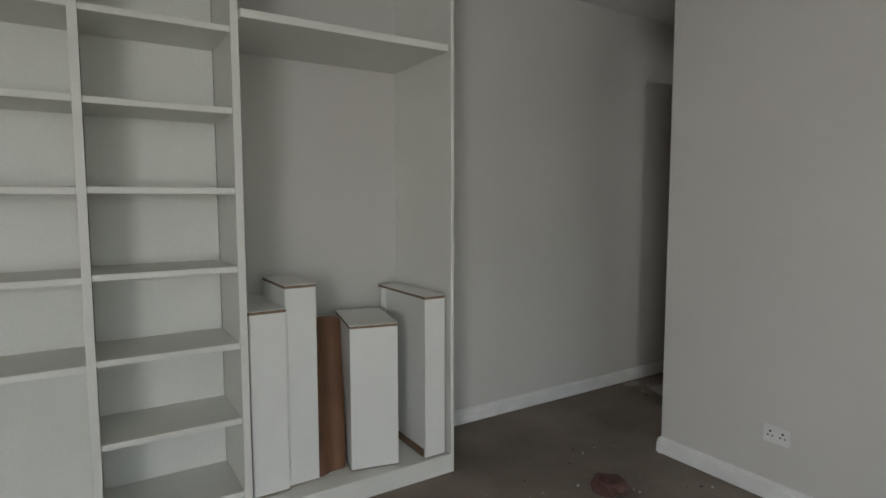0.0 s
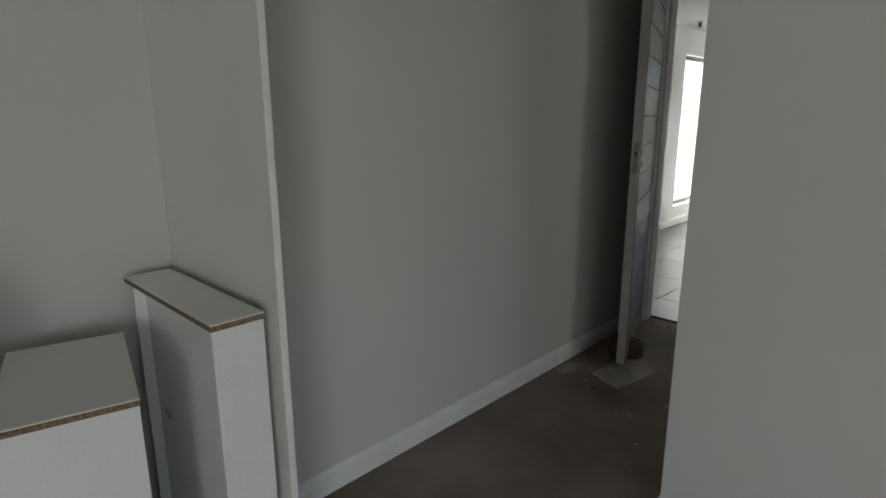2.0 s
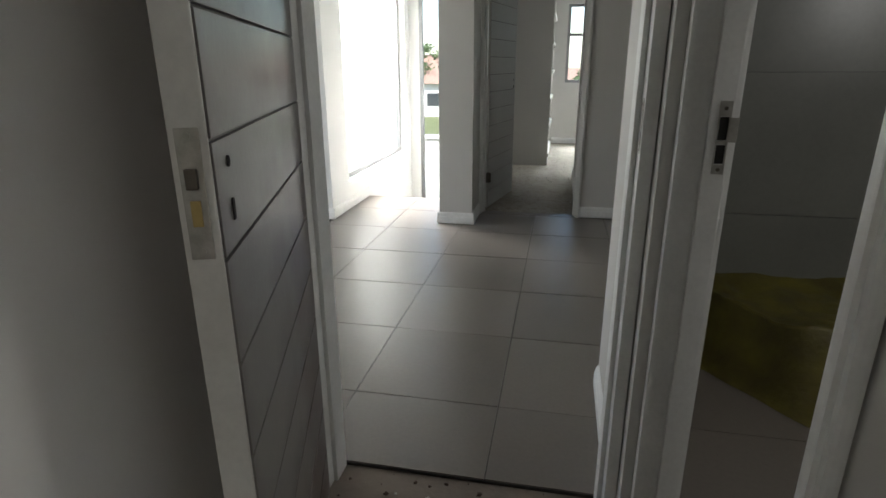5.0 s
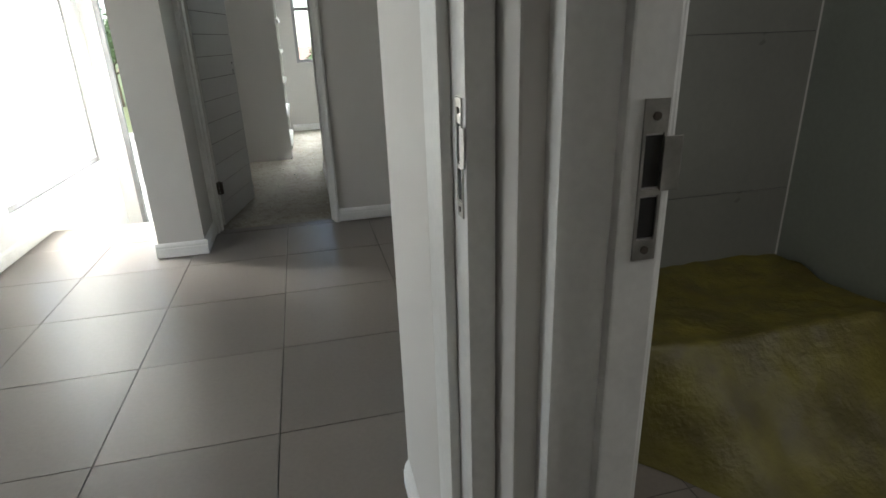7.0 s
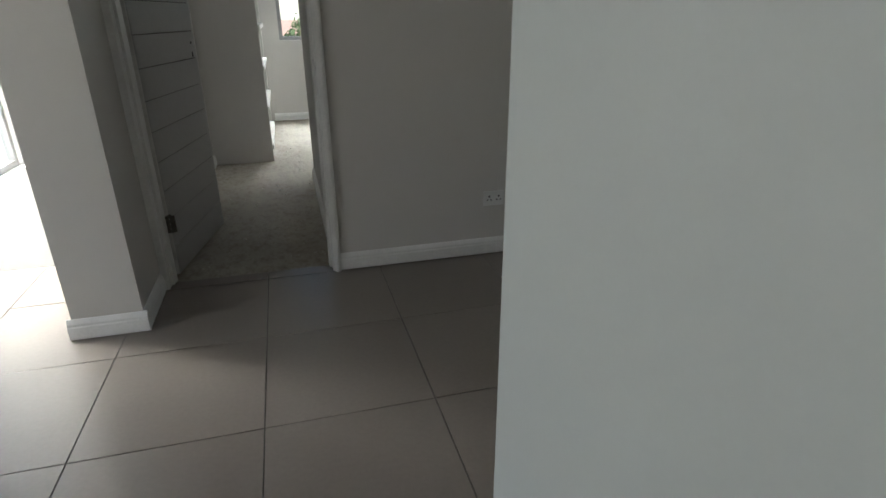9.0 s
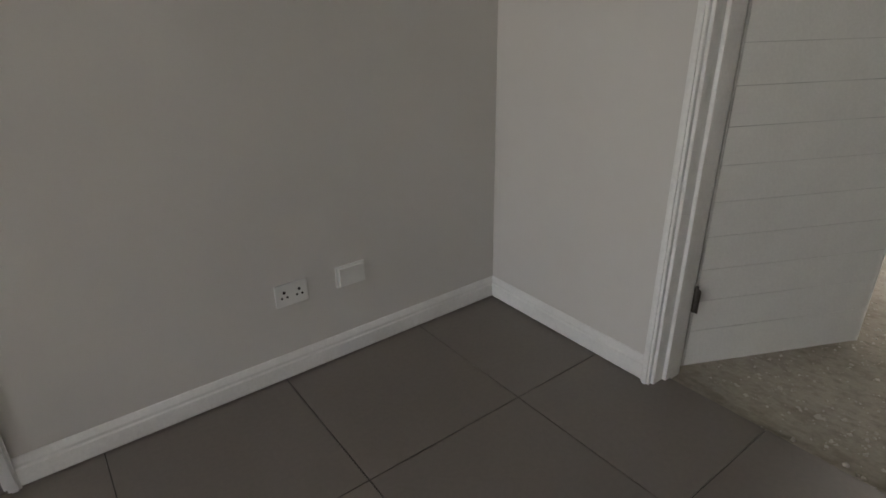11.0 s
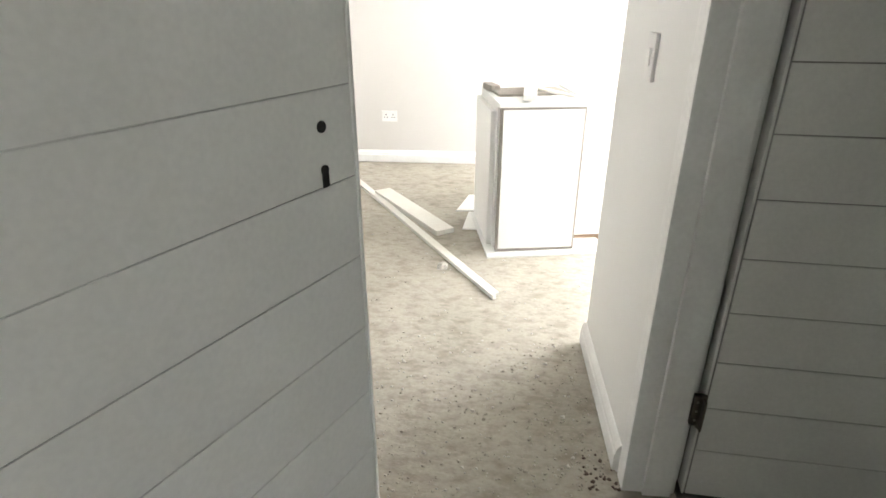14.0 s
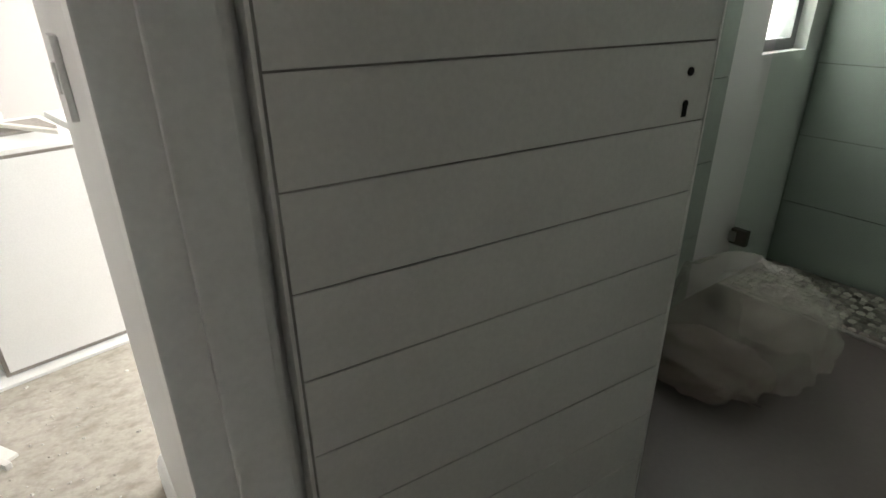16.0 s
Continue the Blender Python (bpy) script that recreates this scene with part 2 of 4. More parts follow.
def tile_variation():
    """Each floor tile a shade of its own."""
    nt = TILE.node_tree
    oi = nt.nodes.new("ShaderNodeObjectInfo")
    mr = nt.nodes.new("ShaderNodeMapRange")
    mr.inputs["To Min"].default_value, mr.inputs["To Max"].default_value = 0.92, 1.06
    nt.links.new(oi.outputs["Random"], mr.inputs["Value"])
    mx = nt.nodes.new("ShaderNodeMix")
    mx.data_type, mx.blend_type = "RGBA", "MULTIPLY"
    mx.inputs["Factor"].default_value = 1.0
    b = nt.nodes["Principled BSDF"]
    old = b.inputs["Base Color"].links[0].from_socket
    nt.links.new(old, mx.inputs["A"])
    nt.links.new(mr.outputs["Result"], mx.inputs["B"])
    tc = nt.nodes.new("ShaderNodeTexCoord")
    off = nt.nodes.new("ShaderNodeVectorMath")
    off.operation = "ADD"
    sc = nt.nodes.new("ShaderNodeVectorMath")
    sc.operation = "SCALE"
    nt.links.new(oi.outputs["Location"], sc.inputs[0])
    sc.inputs["Scale"].default_value = 3.7
    nt.links.new(tc.outputs["Object"], off.inputs[0])
    nt.links.new(sc.outputs["Vector"], off.inputs[1])
    for n in nt.nodes:
        if n.bl_idname == "ShaderNodeTexNoise":
            nt.links.new(off.outputs["Vector"], n.inputs["Vector"])
            n.inputs["Detail"].default_value = 2
    nt.links.new(mx.outputs["Result"], b.inputs["Base Color"])


tile_variation()


# ---- mesh helpers ----
def add_box(bm, x0, x1, y0, y1, z0, z1, bevel=0.0):
    r = bmesh.ops.create_cube(bm, size=1.0)
    for v in r["verts"]:
        v.co = Vector((x0 + (v.co.x + 0.5) * (x1 - x0), y0 + (v.co.y + 0.5) * (y1 - y0), z0 + (v.co.z + 0.5) * (z1 - z0)))
    if bevel > 0:
        edges = {e for v in r["verts"] for e in v.link_edges}
        bmesh.ops.bevel(bm, geom=list(edges), offset=bevel, segments=2, affect="EDGES", profile=0.7)
    return bm


def box(x0, x1, y0, y1, z0, z1, bevel=0.0):
    return add_box(bmesh.new(), min(x0, x1), max(x0, x1), min(y0, y1), max(y0, y1), min(z0, z1), max(z0, z1), bevel)


def boxes(*rows):
    bm = bmesh.new()
    for r in rows:
        add_box(bm, *r)
    return bm


def cyl(radius, length, segments=20, axis="Z", radius2=None):
    bm = bmesh.new()
    bmesh.ops.create_cone(bm, cap_ends=True, segments=segments, radius1=radius, radius2=radius if radius2 is None else radius2, depth=length)
    if axis == "X":
        bmesh.ops.rotate(bm, verts=bm.verts, matrix=Matrix.Rotation(radians(90), 3, "Y"))
    if axis == "Y":
        bmesh.ops.rotate(bm, verts=bm.verts, matrix=Matrix.Rotation(radians(90), 3, "X"))
    return bm


def moved(bm, x, y, z):
    bmesh.ops.translate(bm, verts=bm.verts, vec=(x, y, z))
    return bm


def mesh_of(name, bm, material):
    me = bpy.data.meshes.new(name)
    bm.to_mesh(me)
    bm.free()
    me.materials.append(material)
    return me


def part(name, bm, material, parent, label="", m=None):
    ob = new(name, mesh_of(name, bm, material))
    ob.parent = parent
    if m is not None:
        ob.matrix_local = m
    if label:
        ob["label"] = label
    return ob


def thing(name, label, category, m=None, group="", kind=""):
    ob = new(name)
    ob.empty_display_size = 0.05
    if m is not None:
        ob.matrix_world = m
    return tagged(ob, label, category, group, kind)


def solid(name, bm, material, label, category="", group="", kind="", m=None):
    ob = new(name, mesh_of(name, bm, material))
    if m is not None:
        ob.matrix_world = m
    return tagged(ob, label, category, group, kind)


def structure(name, bm, material, label, category):
    return solid(name, bm, material, label, category, kind="structure")


def profile_run(p, q, inward, profile):
    """A profile (out, up) swept from p to q along a wall; inward: the side into the room."""
    bm = bmesh.new()
    a, b, n = Vector((*p, 0)), Vector((*q, 0)), Vector((*inward, 0))
    ends = []
    for c in (a, b):
        ends.append([bm.verts.new(c + n * o + Vector((0, 0, u))) for o, u in profile])
    k = len(profile)
    for i in range(k):
        j = (i + 1) % k
        bm.faces.new((ends[0][i], ends[0][j], ends[1][j], ends[1][i]))
    bm.faces.new(ends[0][::-1])
    bm.faces.new(ends[1])
    bmesh.ops.recalc_face_normals(bm, faces=bm.faces)
    return bm


SKIRT = ((0.0, 0.0), (0.005, 0.0), (0.005, 0.007), (0.018, 0.007), (0.018, 0.062), (0.014, 0.068), (0.014, 0.078), (0.009, 0.088), (0.004, 0.096), (0.0, 0.098))


def baseboard(p, q, inward, z=0.0):
    ob = structure("baseboard", profile_run(p, q, inward, SKIRT), TRIM, "white painted moulded baseboard along the wall foot", "baseboard")
    ob.location.z = z
    return ob


H = 2.80
TILE_Z, RAW_Z = 0.0, -0.014

# ---- large structure: walls ----
structure("wall_bedroom_passage", boxes((-2.45, -2.15, 0.658, 3.60, -0.2, H)), WALL, "grey painted plaster wall of the passage", "wall")
structure("wall_niche_back", boxes((-2.45, -2.26, -3.6, 0.658, -0.2, H)), WALL, "grey painted plaster wall behind the shelving", "wall")
structure("wall_bedroom_front", boxes((-1.09, 4.6, 1.77, 1.90, -0.2, H)), WALL, "pale grey painted plaster wall with a socket", "wall")
structure("wall_bathroom_door", boxes((-1.197, -1.09, 1.77, 2.70, -0.2, H), (-1.197, -1.09, 2.70, 3.54, 2.34, H)), WALL, "grey painted plaster wall beside the bathroom door", "wall")
structure("wall_bedroom_back", boxes((-2.45, 2.8, -3.75, -3.6, -0.2, H), (4.4, 4.6, -3.75, -3.6, -0.2, H), (2.8, 4.4, -3.75, -3.6, -0.2, 0.35), (2.8, 4.4, -3.75, -3.6, 2.35, H)), WALL, "grey painted plaster wall", "wall")
structure("wall_bedroom_window", boxes((4.45, 4.6, -3.6, -3.3, -0.2, H), (4.45, 4.6, 0.5, 1.77, -0.2, H), (4.45, 4.6, -3.3, 0.5, -0.2, 0.35), (4.45, 4.6, -3.3, 0.5, 2.35, H)), WALL, "grey painted plaster wall with a wide window", "wall")
structure("wall_bedroom_door", boxes((-5.0, -2.145, 3.60, 3.74, -0.2, H), (-2.145, -1.235, 3.60, 3.74, 2.34, H)), WALL, "grey painted plaster wall around the bedroom door", "wall")
structure("wall_nib", boxes((-1.228, -1.085, 3.54, 4.42, -0.2, H, 0.004)), WALL, "grey painted short wall beside the bedroom door", "wall")
# Recess set off from the nib by shade in its paint.
structure("wall_nib_recess", boxes((-1.117, -0.985, 4.42, 5.15, -0.2, H)), RECESS, "grey painted recessed wall beside the hall, its shade put in the colour", "wall")
structure("wall_alcove", boxes((-0.985, 0.60, 5.0, 5.15, -0.2, H)), WALL, "grey painted plaster wall of the hall alcove", "wall")
structure("wall_third_door", boxes((0.60, 0.75, 5.0, 5.498, -0.2, H), (0.60, 0.75, 6.364, 7.20, -0.2, H), (0.60, 0.75, 5.498, 6.364, 2.34, H)), WALL, "pale grey painted wall around the third bedroom door", "wall")
structure("wall_hall_far", boxes((-1.27, 5.35, 7.20, 7.35, -0.2, H), (-2.14, -1.27, 7.20, 7.35, 2.34, H)), WALL, "grey painted plaster wall with two socket plates", "wall")
structure("wall_pier", boxes((-2.42, -2.14, 6.79, 12.45, -1.6, H)), WALL, "grey painted wall end beside the stairs", "wall")
structure("wall_stairs", boxes((-3.55, -3.37, 6.74, 7.17, -1.6, H), (-3.55, -3.37, 7.17, 9.62, -1.6, 0.25), (-3.55, -3.37, 7.17, 9.62, 2.10, H), (-3.55, -3.37, 9.27, 9.62, 0.25, 2.10)), WALL_WHITE, "white painted wall with a large window", "wall")
structure("wall_hall_return", boxes((-5.15, -3.55, 6.74, 6.90, -1.6, H)), WALL_WHITE, "white painted wall end beside the large window", "wall")
# Unseen wall, added to close the hall and hold its added window.
structure("added_hall_west_wall", boxes((-5.15, -5.0, 3.60, 4.9, -1.6, H), (-5.15, -5.0, 6.5, 6.74, -1.6, H), (-5.15, -5.0, 4.9, 6.5, -1.6, 0.3), (-5.15, -5.0, 4.9, 6.5, 2.1, H)), WALL_WHITE, "added unseen white painted wall with a window", "wall")
structure("wall_stairs_end", boxes((-3.37, -3.24, 9.46, 9.62, -1.6, H), (-3.24, -2.42, 9.46, 9.62, 2.19, H), (-3.24, -2.42, 9.46, 9.62, -1.6, -1.1)), WALL_WHITE, "white painted wall around a tall window", "wall")
structure("wall_second_right", boxes((-1.26, -1.12, 7.35, 9.2, -0.2, H), (-1.12, 1.6, 9.05, 9.2, -0.2, H)), WALL, "grey painted wall of the second bedroom passage", "wall")
structure("wall_second_end", boxes((-2.14, -1.42, 12.3, 12.45, -0.2, H), (-0.40, 1.6, 12.3, 12.45, -0.2, H), (-1.42, -0.40, 12.3, 12.45, -0.2, 1.0), (-1.42, -0.40, 12.3, 12.45, 2.23, H)), WALL, "grey painted wall with a window", "wall")
structure("wall_second_side", boxes((1.6, 1.75, 9.05, 12.45, -0.2, H)), WALL, "grey painted wall", "wall")
structure("wall_third_right", boxes((1.92, 2.608, 5.27, 5.405, -0.2, H), (1.065, 1.92, 5.27, 5.405, 2.34, H), (0.75, 1.065, 5.27, 5.405, -0.2, H)), WALL_WHITE, "white painted wall with a light switch", "wall")
structure("wall_third_bath", boxes((2.34, 2.608, 3.30, 5.27, -0.2, H), (2.34, 2.52, 2.55, 3.30, -0.2, 0.99), (2.34, 2.52, 2.55, 2.80, 0.99, H), (2.34, 2.52, 3.16, 3.30, 0.99, H), (2.34, 2.52, 2.80, 3.16, 1.75, H)), WALL_WHITE, "white painted wall", "wall")
structure("wall_third_far", boxes((5.15, 5.35, 3.15, 7.20, -0.2, H)), WALL, "pale painted wall with a socket", "wall")
structure("wall_third_window", boxes((2.615, 3.05, 3.15, 3.3, -0.2, H), (5.05, 5.15, 3.15, 3.3, -0.2, H), (3.05, 5.05, 3.15, 3.3, -0.2, 0.5), (3.05, 5.05, 3.15, 3.3, 2.3, H)), WALL_WHITE, "white painted wall with a wide window", "wall")
structure("wall_bath_side", boxes((0.60, 0.75, 2.55, 5.0, -0.2, H)), BATH_TILE, "pale green tiled bathroom wall", "wall")
structure("ceiling_hall", boxes((-5.0, -3.37, 3.74, 6.74, 2.40, 2.44), (-3.37, 0.60, 3.74, 7.20, 2.40, 2.44), (-3.37, -2.42, 7.20, 9.46, 2.40, 2.44)), CEIL, "white painted dropped ceiling of the hall", "ceiling")
structure("ceiling", boxes((-3.55, 5.35, -3.75, 12.45, H, H + 0.2), (-5.15, -3.55, 3.60, 6.90, H, H + 0.2)), CEIL, "white painted plaster ceiling", "ceiling")

# floors
structure("floor_bedroom", boxes((-2.45, 4.6, -3.75, 1.77, -0.2, RAW_Z), (-2.45, -1.09, 1.77, 3.735, -0.2, RAW_Z)), SCREED, "raw brown cement screed floor with dust", "floor")
structure("floor_third_bedroom", boxes((0.75, 2.34, 5.262, 5.35, -0.2, RAW_Z), (0.68, 5.35, 5.35, 7.2, -0.2, RAW_Z), (2.5, 5.35, 3.15, 5.35, -0.2, RAW_Z)), SCREED_C, "raw dusty cement screed floor with crumbs", "floor")
structure("floor_second_bedroom", boxes((-2.14, 1.75, 7.28, 12.45, -0.2, RAW_Z)), SCREED_C, "raw dusty cement screed floor", "floor")
structure("floor_hall_bed", boxes((-5.0, -3.37, 3.735, 6.74, -0.2, -0.006), (-3.37, 0.68, 3.735, 7.28, -0.2, -0.006), (-3.37, -2.42, 7.28, 7.70, -0.2, -0.006)), GROUT, "dark grout bed between hall floor tiles", "floor")
structure("floor_bathroom", boxes((0.75, 2.34, 3.12, 5.262, -0.2, -0.004)), BATH_FLOOR, "dark grey tiled bathroom floor", "floor")
structure("floor_first_bathroom", boxes((-1.09, 0.9, 1.9, 5.0, -0.2, -0.004)), BATH_FLOOR, "dark grey tiled bathroom floor", "floor")


# ---- baseboards ----
baseboard((-2.15, 0.658), (-2.15, 3.60), (1, 0), RAW_Z)
baseboard((-1.197, 1.77), (4.45, 1.77), (0, -1), RAW_Z)
baseboard((-1.197, 2.667), (-1.197, 1.752), (-1, 0), RAW_Z)
baseboard((-1.228, 3.765), (-1.228, 4.40), (-1, 0))
baseboard((-3.37, 6.74), (-3.37, 7.70), (1, 0))
baseboard((-5.0, 6.74), (-3.352, 6.74), (0, -1))
baseboard((-2.438, 6.79), (-2.122, 6.79), (0, -1))
baseboard((-2.14, 6.79), (-2.14, 7.19), (1, 0))
baseboard((-1.238, 7.20), (0.60, 7.20), (0, -1))
baseboard((0.60, 7.20), (0.60, 6.378), (-1, 0))
baseboard((0.75, 7.20), (5.15, 7.20), (0, -1), RAW_Z)
baseboard((5.15, 7.20), (5.15, 3.3), (-1, 0), RAW_Z)
baseboard((1.958, 5.405), (2.626, 5.405), (0, 1), RAW_Z)
baseboard((2.608, 5.405), (2.608, 3.3), (1, 0), RAW_Z)
baseboard((-2.14, 7.42), (-2.14, 9.95), (1, 0), RAW_Z)
baseboard((-1.59, 12.3), (1.6, 12.3), (0, -1), RAW_Z)
baseboard((-1.26, 7.45), (-1.26, 9.2), (-1, 0), RAW_Z)


# ---- doors ----
def door_frame(name, m, width, wall, label, arch_left=(1, 1), arch_right=(1, 1), thick=0.032):
    """Frame of a doorway. Local x runs across the opening from 0 to width, y through the wall from 0 to wall; the leaf closes at y = wall... 0 side."""
    f = thing(name, label, "door frame", m, kind="structure")
    t, top = 0.032, 2.335
    for nm, x0, x1, s, arch in (("jamb", -0.02, thick - 0.02, 1, arch_left), ("jamb", width - t + 0.02, width + 0.02, -1, arch_right)):
        part(nm, box(x0, x1, -0.004, wall + 0.004, -0.014, top, 0.003), TRIM, f)
        inner = x1 if s > 0 else x0
        part("stop", box(inner, inner + s * 0.014, 0.05, wall - 0.01, -0.012, top - 0.014, 0.003), TRIM, f)
        outer = x0 if s > 0 else x1
        for yy, d, on in ((-0.004, -1, arch[0]), (wall + 0.004, 1, arch[1])):
            if on:
                part("architrave", box(outer - s * 0.012, outer + s * 0.022, yy, yy + d * 0.016, -0.014, top + 0.03, 0.005), TRIM, f)
                part("bead", box(outer - s * 0.004, outer + s * 0.013, yy + d * 0.012, yy + d * 0.022, -0.014, top + 0.02, 0.004), TRIM, f)
    part("head", box(-0.02, width + 0.02, -0.004, wall + 0.004, top - 0.03, top, 0.003), TRIM, f)
    for yy, d, on in ((-0.004, -1, arch_left[0]), (wall + 0.004, 1, arch_left[1])):
        if on:
            part("architrave", box(-0.030, width + 0.030, yy, yy + d * 0.015, top, top + 0.029, 0.005), TRIM, f)
    return f


def door_leaf(name, m, face, label, width=0.80, pitch=0.149, gap=0.005, first=0.17, back=None, lock_z=1.10, groove=None, proud=0.006, hinge_side=1):
    """Leaf hinged at the local origin, running along local x; the boarded face looks to local +y and the leaf stands behind it."""
    d = thing(name, label, "door", m)
    z0, z1, t = 0.012, 2.30, 0.036
    part("core", box(0, width, -t, 0, z0, z1, 0.002), groove or GROOVE, d)
    part("edge_strip", box(width, width + 0.006, -t - 0.004, 0.004, z0, z1, 0.002), DOOR_EDGE, d)
    part("edge_strip", box(-0.006, 0, -t - 0.004, 0.004, z0, z1, 0.002), DOOR_EDGE, d)
    z = z0
    nxt = first
    board = {}
    while z < z1 - 0.02:
        top = min(nxt, z1)
        h = round(top - z - gap, 4)
        if h not in board:
            board[h] = mesh_of("plank", box(0.004, width - 0.002, 0, proud, 0, h, min(0.002, proud * 0.4)), face)
            board[-h] = mesh_of("plank", box(0.004, width - 0.002, -t - proud, -t, 0, h, min(0.002, proud * 0.4)), back or DOOR_WHITE)
        for key in (h, -h):
            p = new("plank", board[key])
            p.parent = d
            p.location = (0, 0, z + gap / 2)
        z = nxt
        nxt += pitch
    for hz in (0.30, 2.02):
        off = 0.0 if hinge_side > 0 else -t - 0.014
        hinge = part("hinge", box(-0.030, 0.0, off - 0.004, off + 0.012, hz - 0.045, hz + 0.045, 0.002), DARKMETAL, d, "dark steel butt hinge")
        part("hinge_plate", box(-0.012, -0.007, off + 0.004, off + (0.036 if hinge_side > 0 else 0.010), hz - 0.045, hz + 0.045, 0.001), DARKMETAL, hinge)
        part("hinge_pin", moved(cyl(0.0065, 0.1, 12), -0.008, off + (0.012 if hinge_side > 0 else -0.004), hz), DARKMETAL, hinge)
        for k in (-0.028, 0.0, 0.028):
            part("screw", moved(cyl(0.0035, 0.002, 10, "Y"), -0.02, off + 0.0125, hz + k), METAL, hinge)
    part("spindle_hole", moved(cyl(0.0075, 0.003, 18, "Y"), width - 0.062, proud + 0.0006, lock_z), BLACK, d, "empty round spindle hole")
    kh = moved(cyl(0.0065, 0.003, 16, "Y"), width - 0.062, proud + 0.0006, lock_z - 0.055)
    add_box(kh, width - 0.0675, width - 0.0565, proud - 0.0009, proud + 0.0021, lock_z - 0.078, lock_z - 0.055)
    part("keyhole", kh, BLACK, d, "empty keyhole slot")
    lock = part("lock_plate", box(width + 0.006, width + 0.009, -t / 2 - 0.014, -t / 2 + 0.014, lock_z - 0.11, lock_z + 0.05, 0.001), METAL, d, "steel mortice lock plate")
    part("latch", box(width + 0.008, width + 0.016, -t / 2 - 0.007, -t / 2 + 0.007, lock_z - 0.022, lock_z + 0.003, 0.002), DARKMETAL, lock)
    part("deadbolt", box(width + 0.008, width + 0.0115, -t / 2 - 0.006, -t / 2 + 0.006, lock_z - 0.068, lock_z - 0.036, 0.001), BRASS, lock, "brass deadbolt end")
    for k in (lock_z - 0.1, lock_z + 0.04):
        part("screw", moved(cyl(0.0045, 0.002, 12, "X"), width + 0.0095, -t / 2, k), METAL, lock)
    return d


def strike_plate(m):
    """Plate on the y-z plane that looks to local -x; the lip runs to local -y."""
    s = thing("strike_plate", "steel strike plate with two slots screwed to the door jamb", "strike plate", m)
    part("plate", boxes((-0.002, 0, -0.012, 0.012, -0.075, -0.055), (-0.002, 0, -0.012, 0.012, 0.045, 0.075), (-0.002, 0, -0.012, -0.009, -0.055, 0.045), (-0.002, 0, 0.009, 0.012, -0.055, 0.045), (-0.002, 0, -0.009, 0.009, -0.012, -0.006)), METAL, s)
    part("lip", box(-0.004, -0.002, -0.028, -0.009, -0.008, 0.042, 0.001), METAL, s)
    part("slot", boxes((-0.001, 0.0005, -0.0085, 0.0085, -0.053, -0.014)), BLACK, s)
    part("slot", boxes((-0.001, 0.0005, -0.0085, 0.0085, -0.004, 0.043)), BLACK, s)
    for k in (-0.065, 0.06):
        part("screw", moved(cyl(0.004, 0.002, 12, "X"), -0.0025, 0, k), DARKMETAL, s)
    return s


def aim(x, y, dx, dy, z=0.0):
    """Pose at (x, y) with local x along (dx, dy)."""
    return Matrix.Translation((x, y, z)) @ Matrix.Rotation(math.atan2(dy, dx), 4, "Z")


door_frame("door_frame", pose(-2.125, 3.60, 0), 0.875, 0.14, "white painted moulded timber door frame of the bedroom", (0, 1), (0, 0))
door_frame("door_frame", pose(-2.12, 7.20, 0), 0.85, 0.15, "white painted moulded timber door frame of the second bedroom", (0, 1), (1, 1))
door_frame("door_frame", pose(0.60, 6.345, 0, 0, 0, -90), 0.83, 0.15, "white painted moulded timber door frame of the third bedroom")
door_frame("door_frame", pose(1.925, 5.405, 0, 0, 0, 180), 0.85, 0.135, "white painted moulded timber door frame of the bathroom", (0, 1), (1, 1), 0.056)
door_frame("door_frame", pose(-1.197, 3.52, 0, 0, 0, -90), 0.82, 0.107, "white painted moulded timber door frame of the first bathroom", (0, 0), (1, 0))

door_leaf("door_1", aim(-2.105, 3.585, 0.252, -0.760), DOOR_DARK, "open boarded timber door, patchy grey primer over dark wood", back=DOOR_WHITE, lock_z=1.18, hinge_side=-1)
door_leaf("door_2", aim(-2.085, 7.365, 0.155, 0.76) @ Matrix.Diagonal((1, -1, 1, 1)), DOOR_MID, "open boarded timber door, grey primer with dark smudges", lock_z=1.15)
door_leaf("door_3", aim(0.765, 6.325, 0.645, -0.31) @ Matrix.Diagonal((1, -1, 1, 1)), DOOR_WHITE, "open boarded timber door in white primer", width=0.757, pitch=0.123, gap=0.0018, first=0.161, groove=GROOVE_FILLED, proud=0.0022)
door_leaf("door_4", aim(1.873, 5.250, -0.062, -0.744) @ Matrix.Diagonal((1, -1, 1, 1)), DOOR_WHITE, "open boarded timber door in white primer with dark grooves", width=0.795, pitch=0.138, gap=0.003, first=0.168, lock_z=1.085, groove=GROOVE_PALE, proud=0.0035)
strike_plate(pose(-1.262, 3.617, 1.16) @ Matrix.Scale(0.84, 4))
strike_plate(pose(-1.118, 3.494, 1.15, 0, 0, 90))


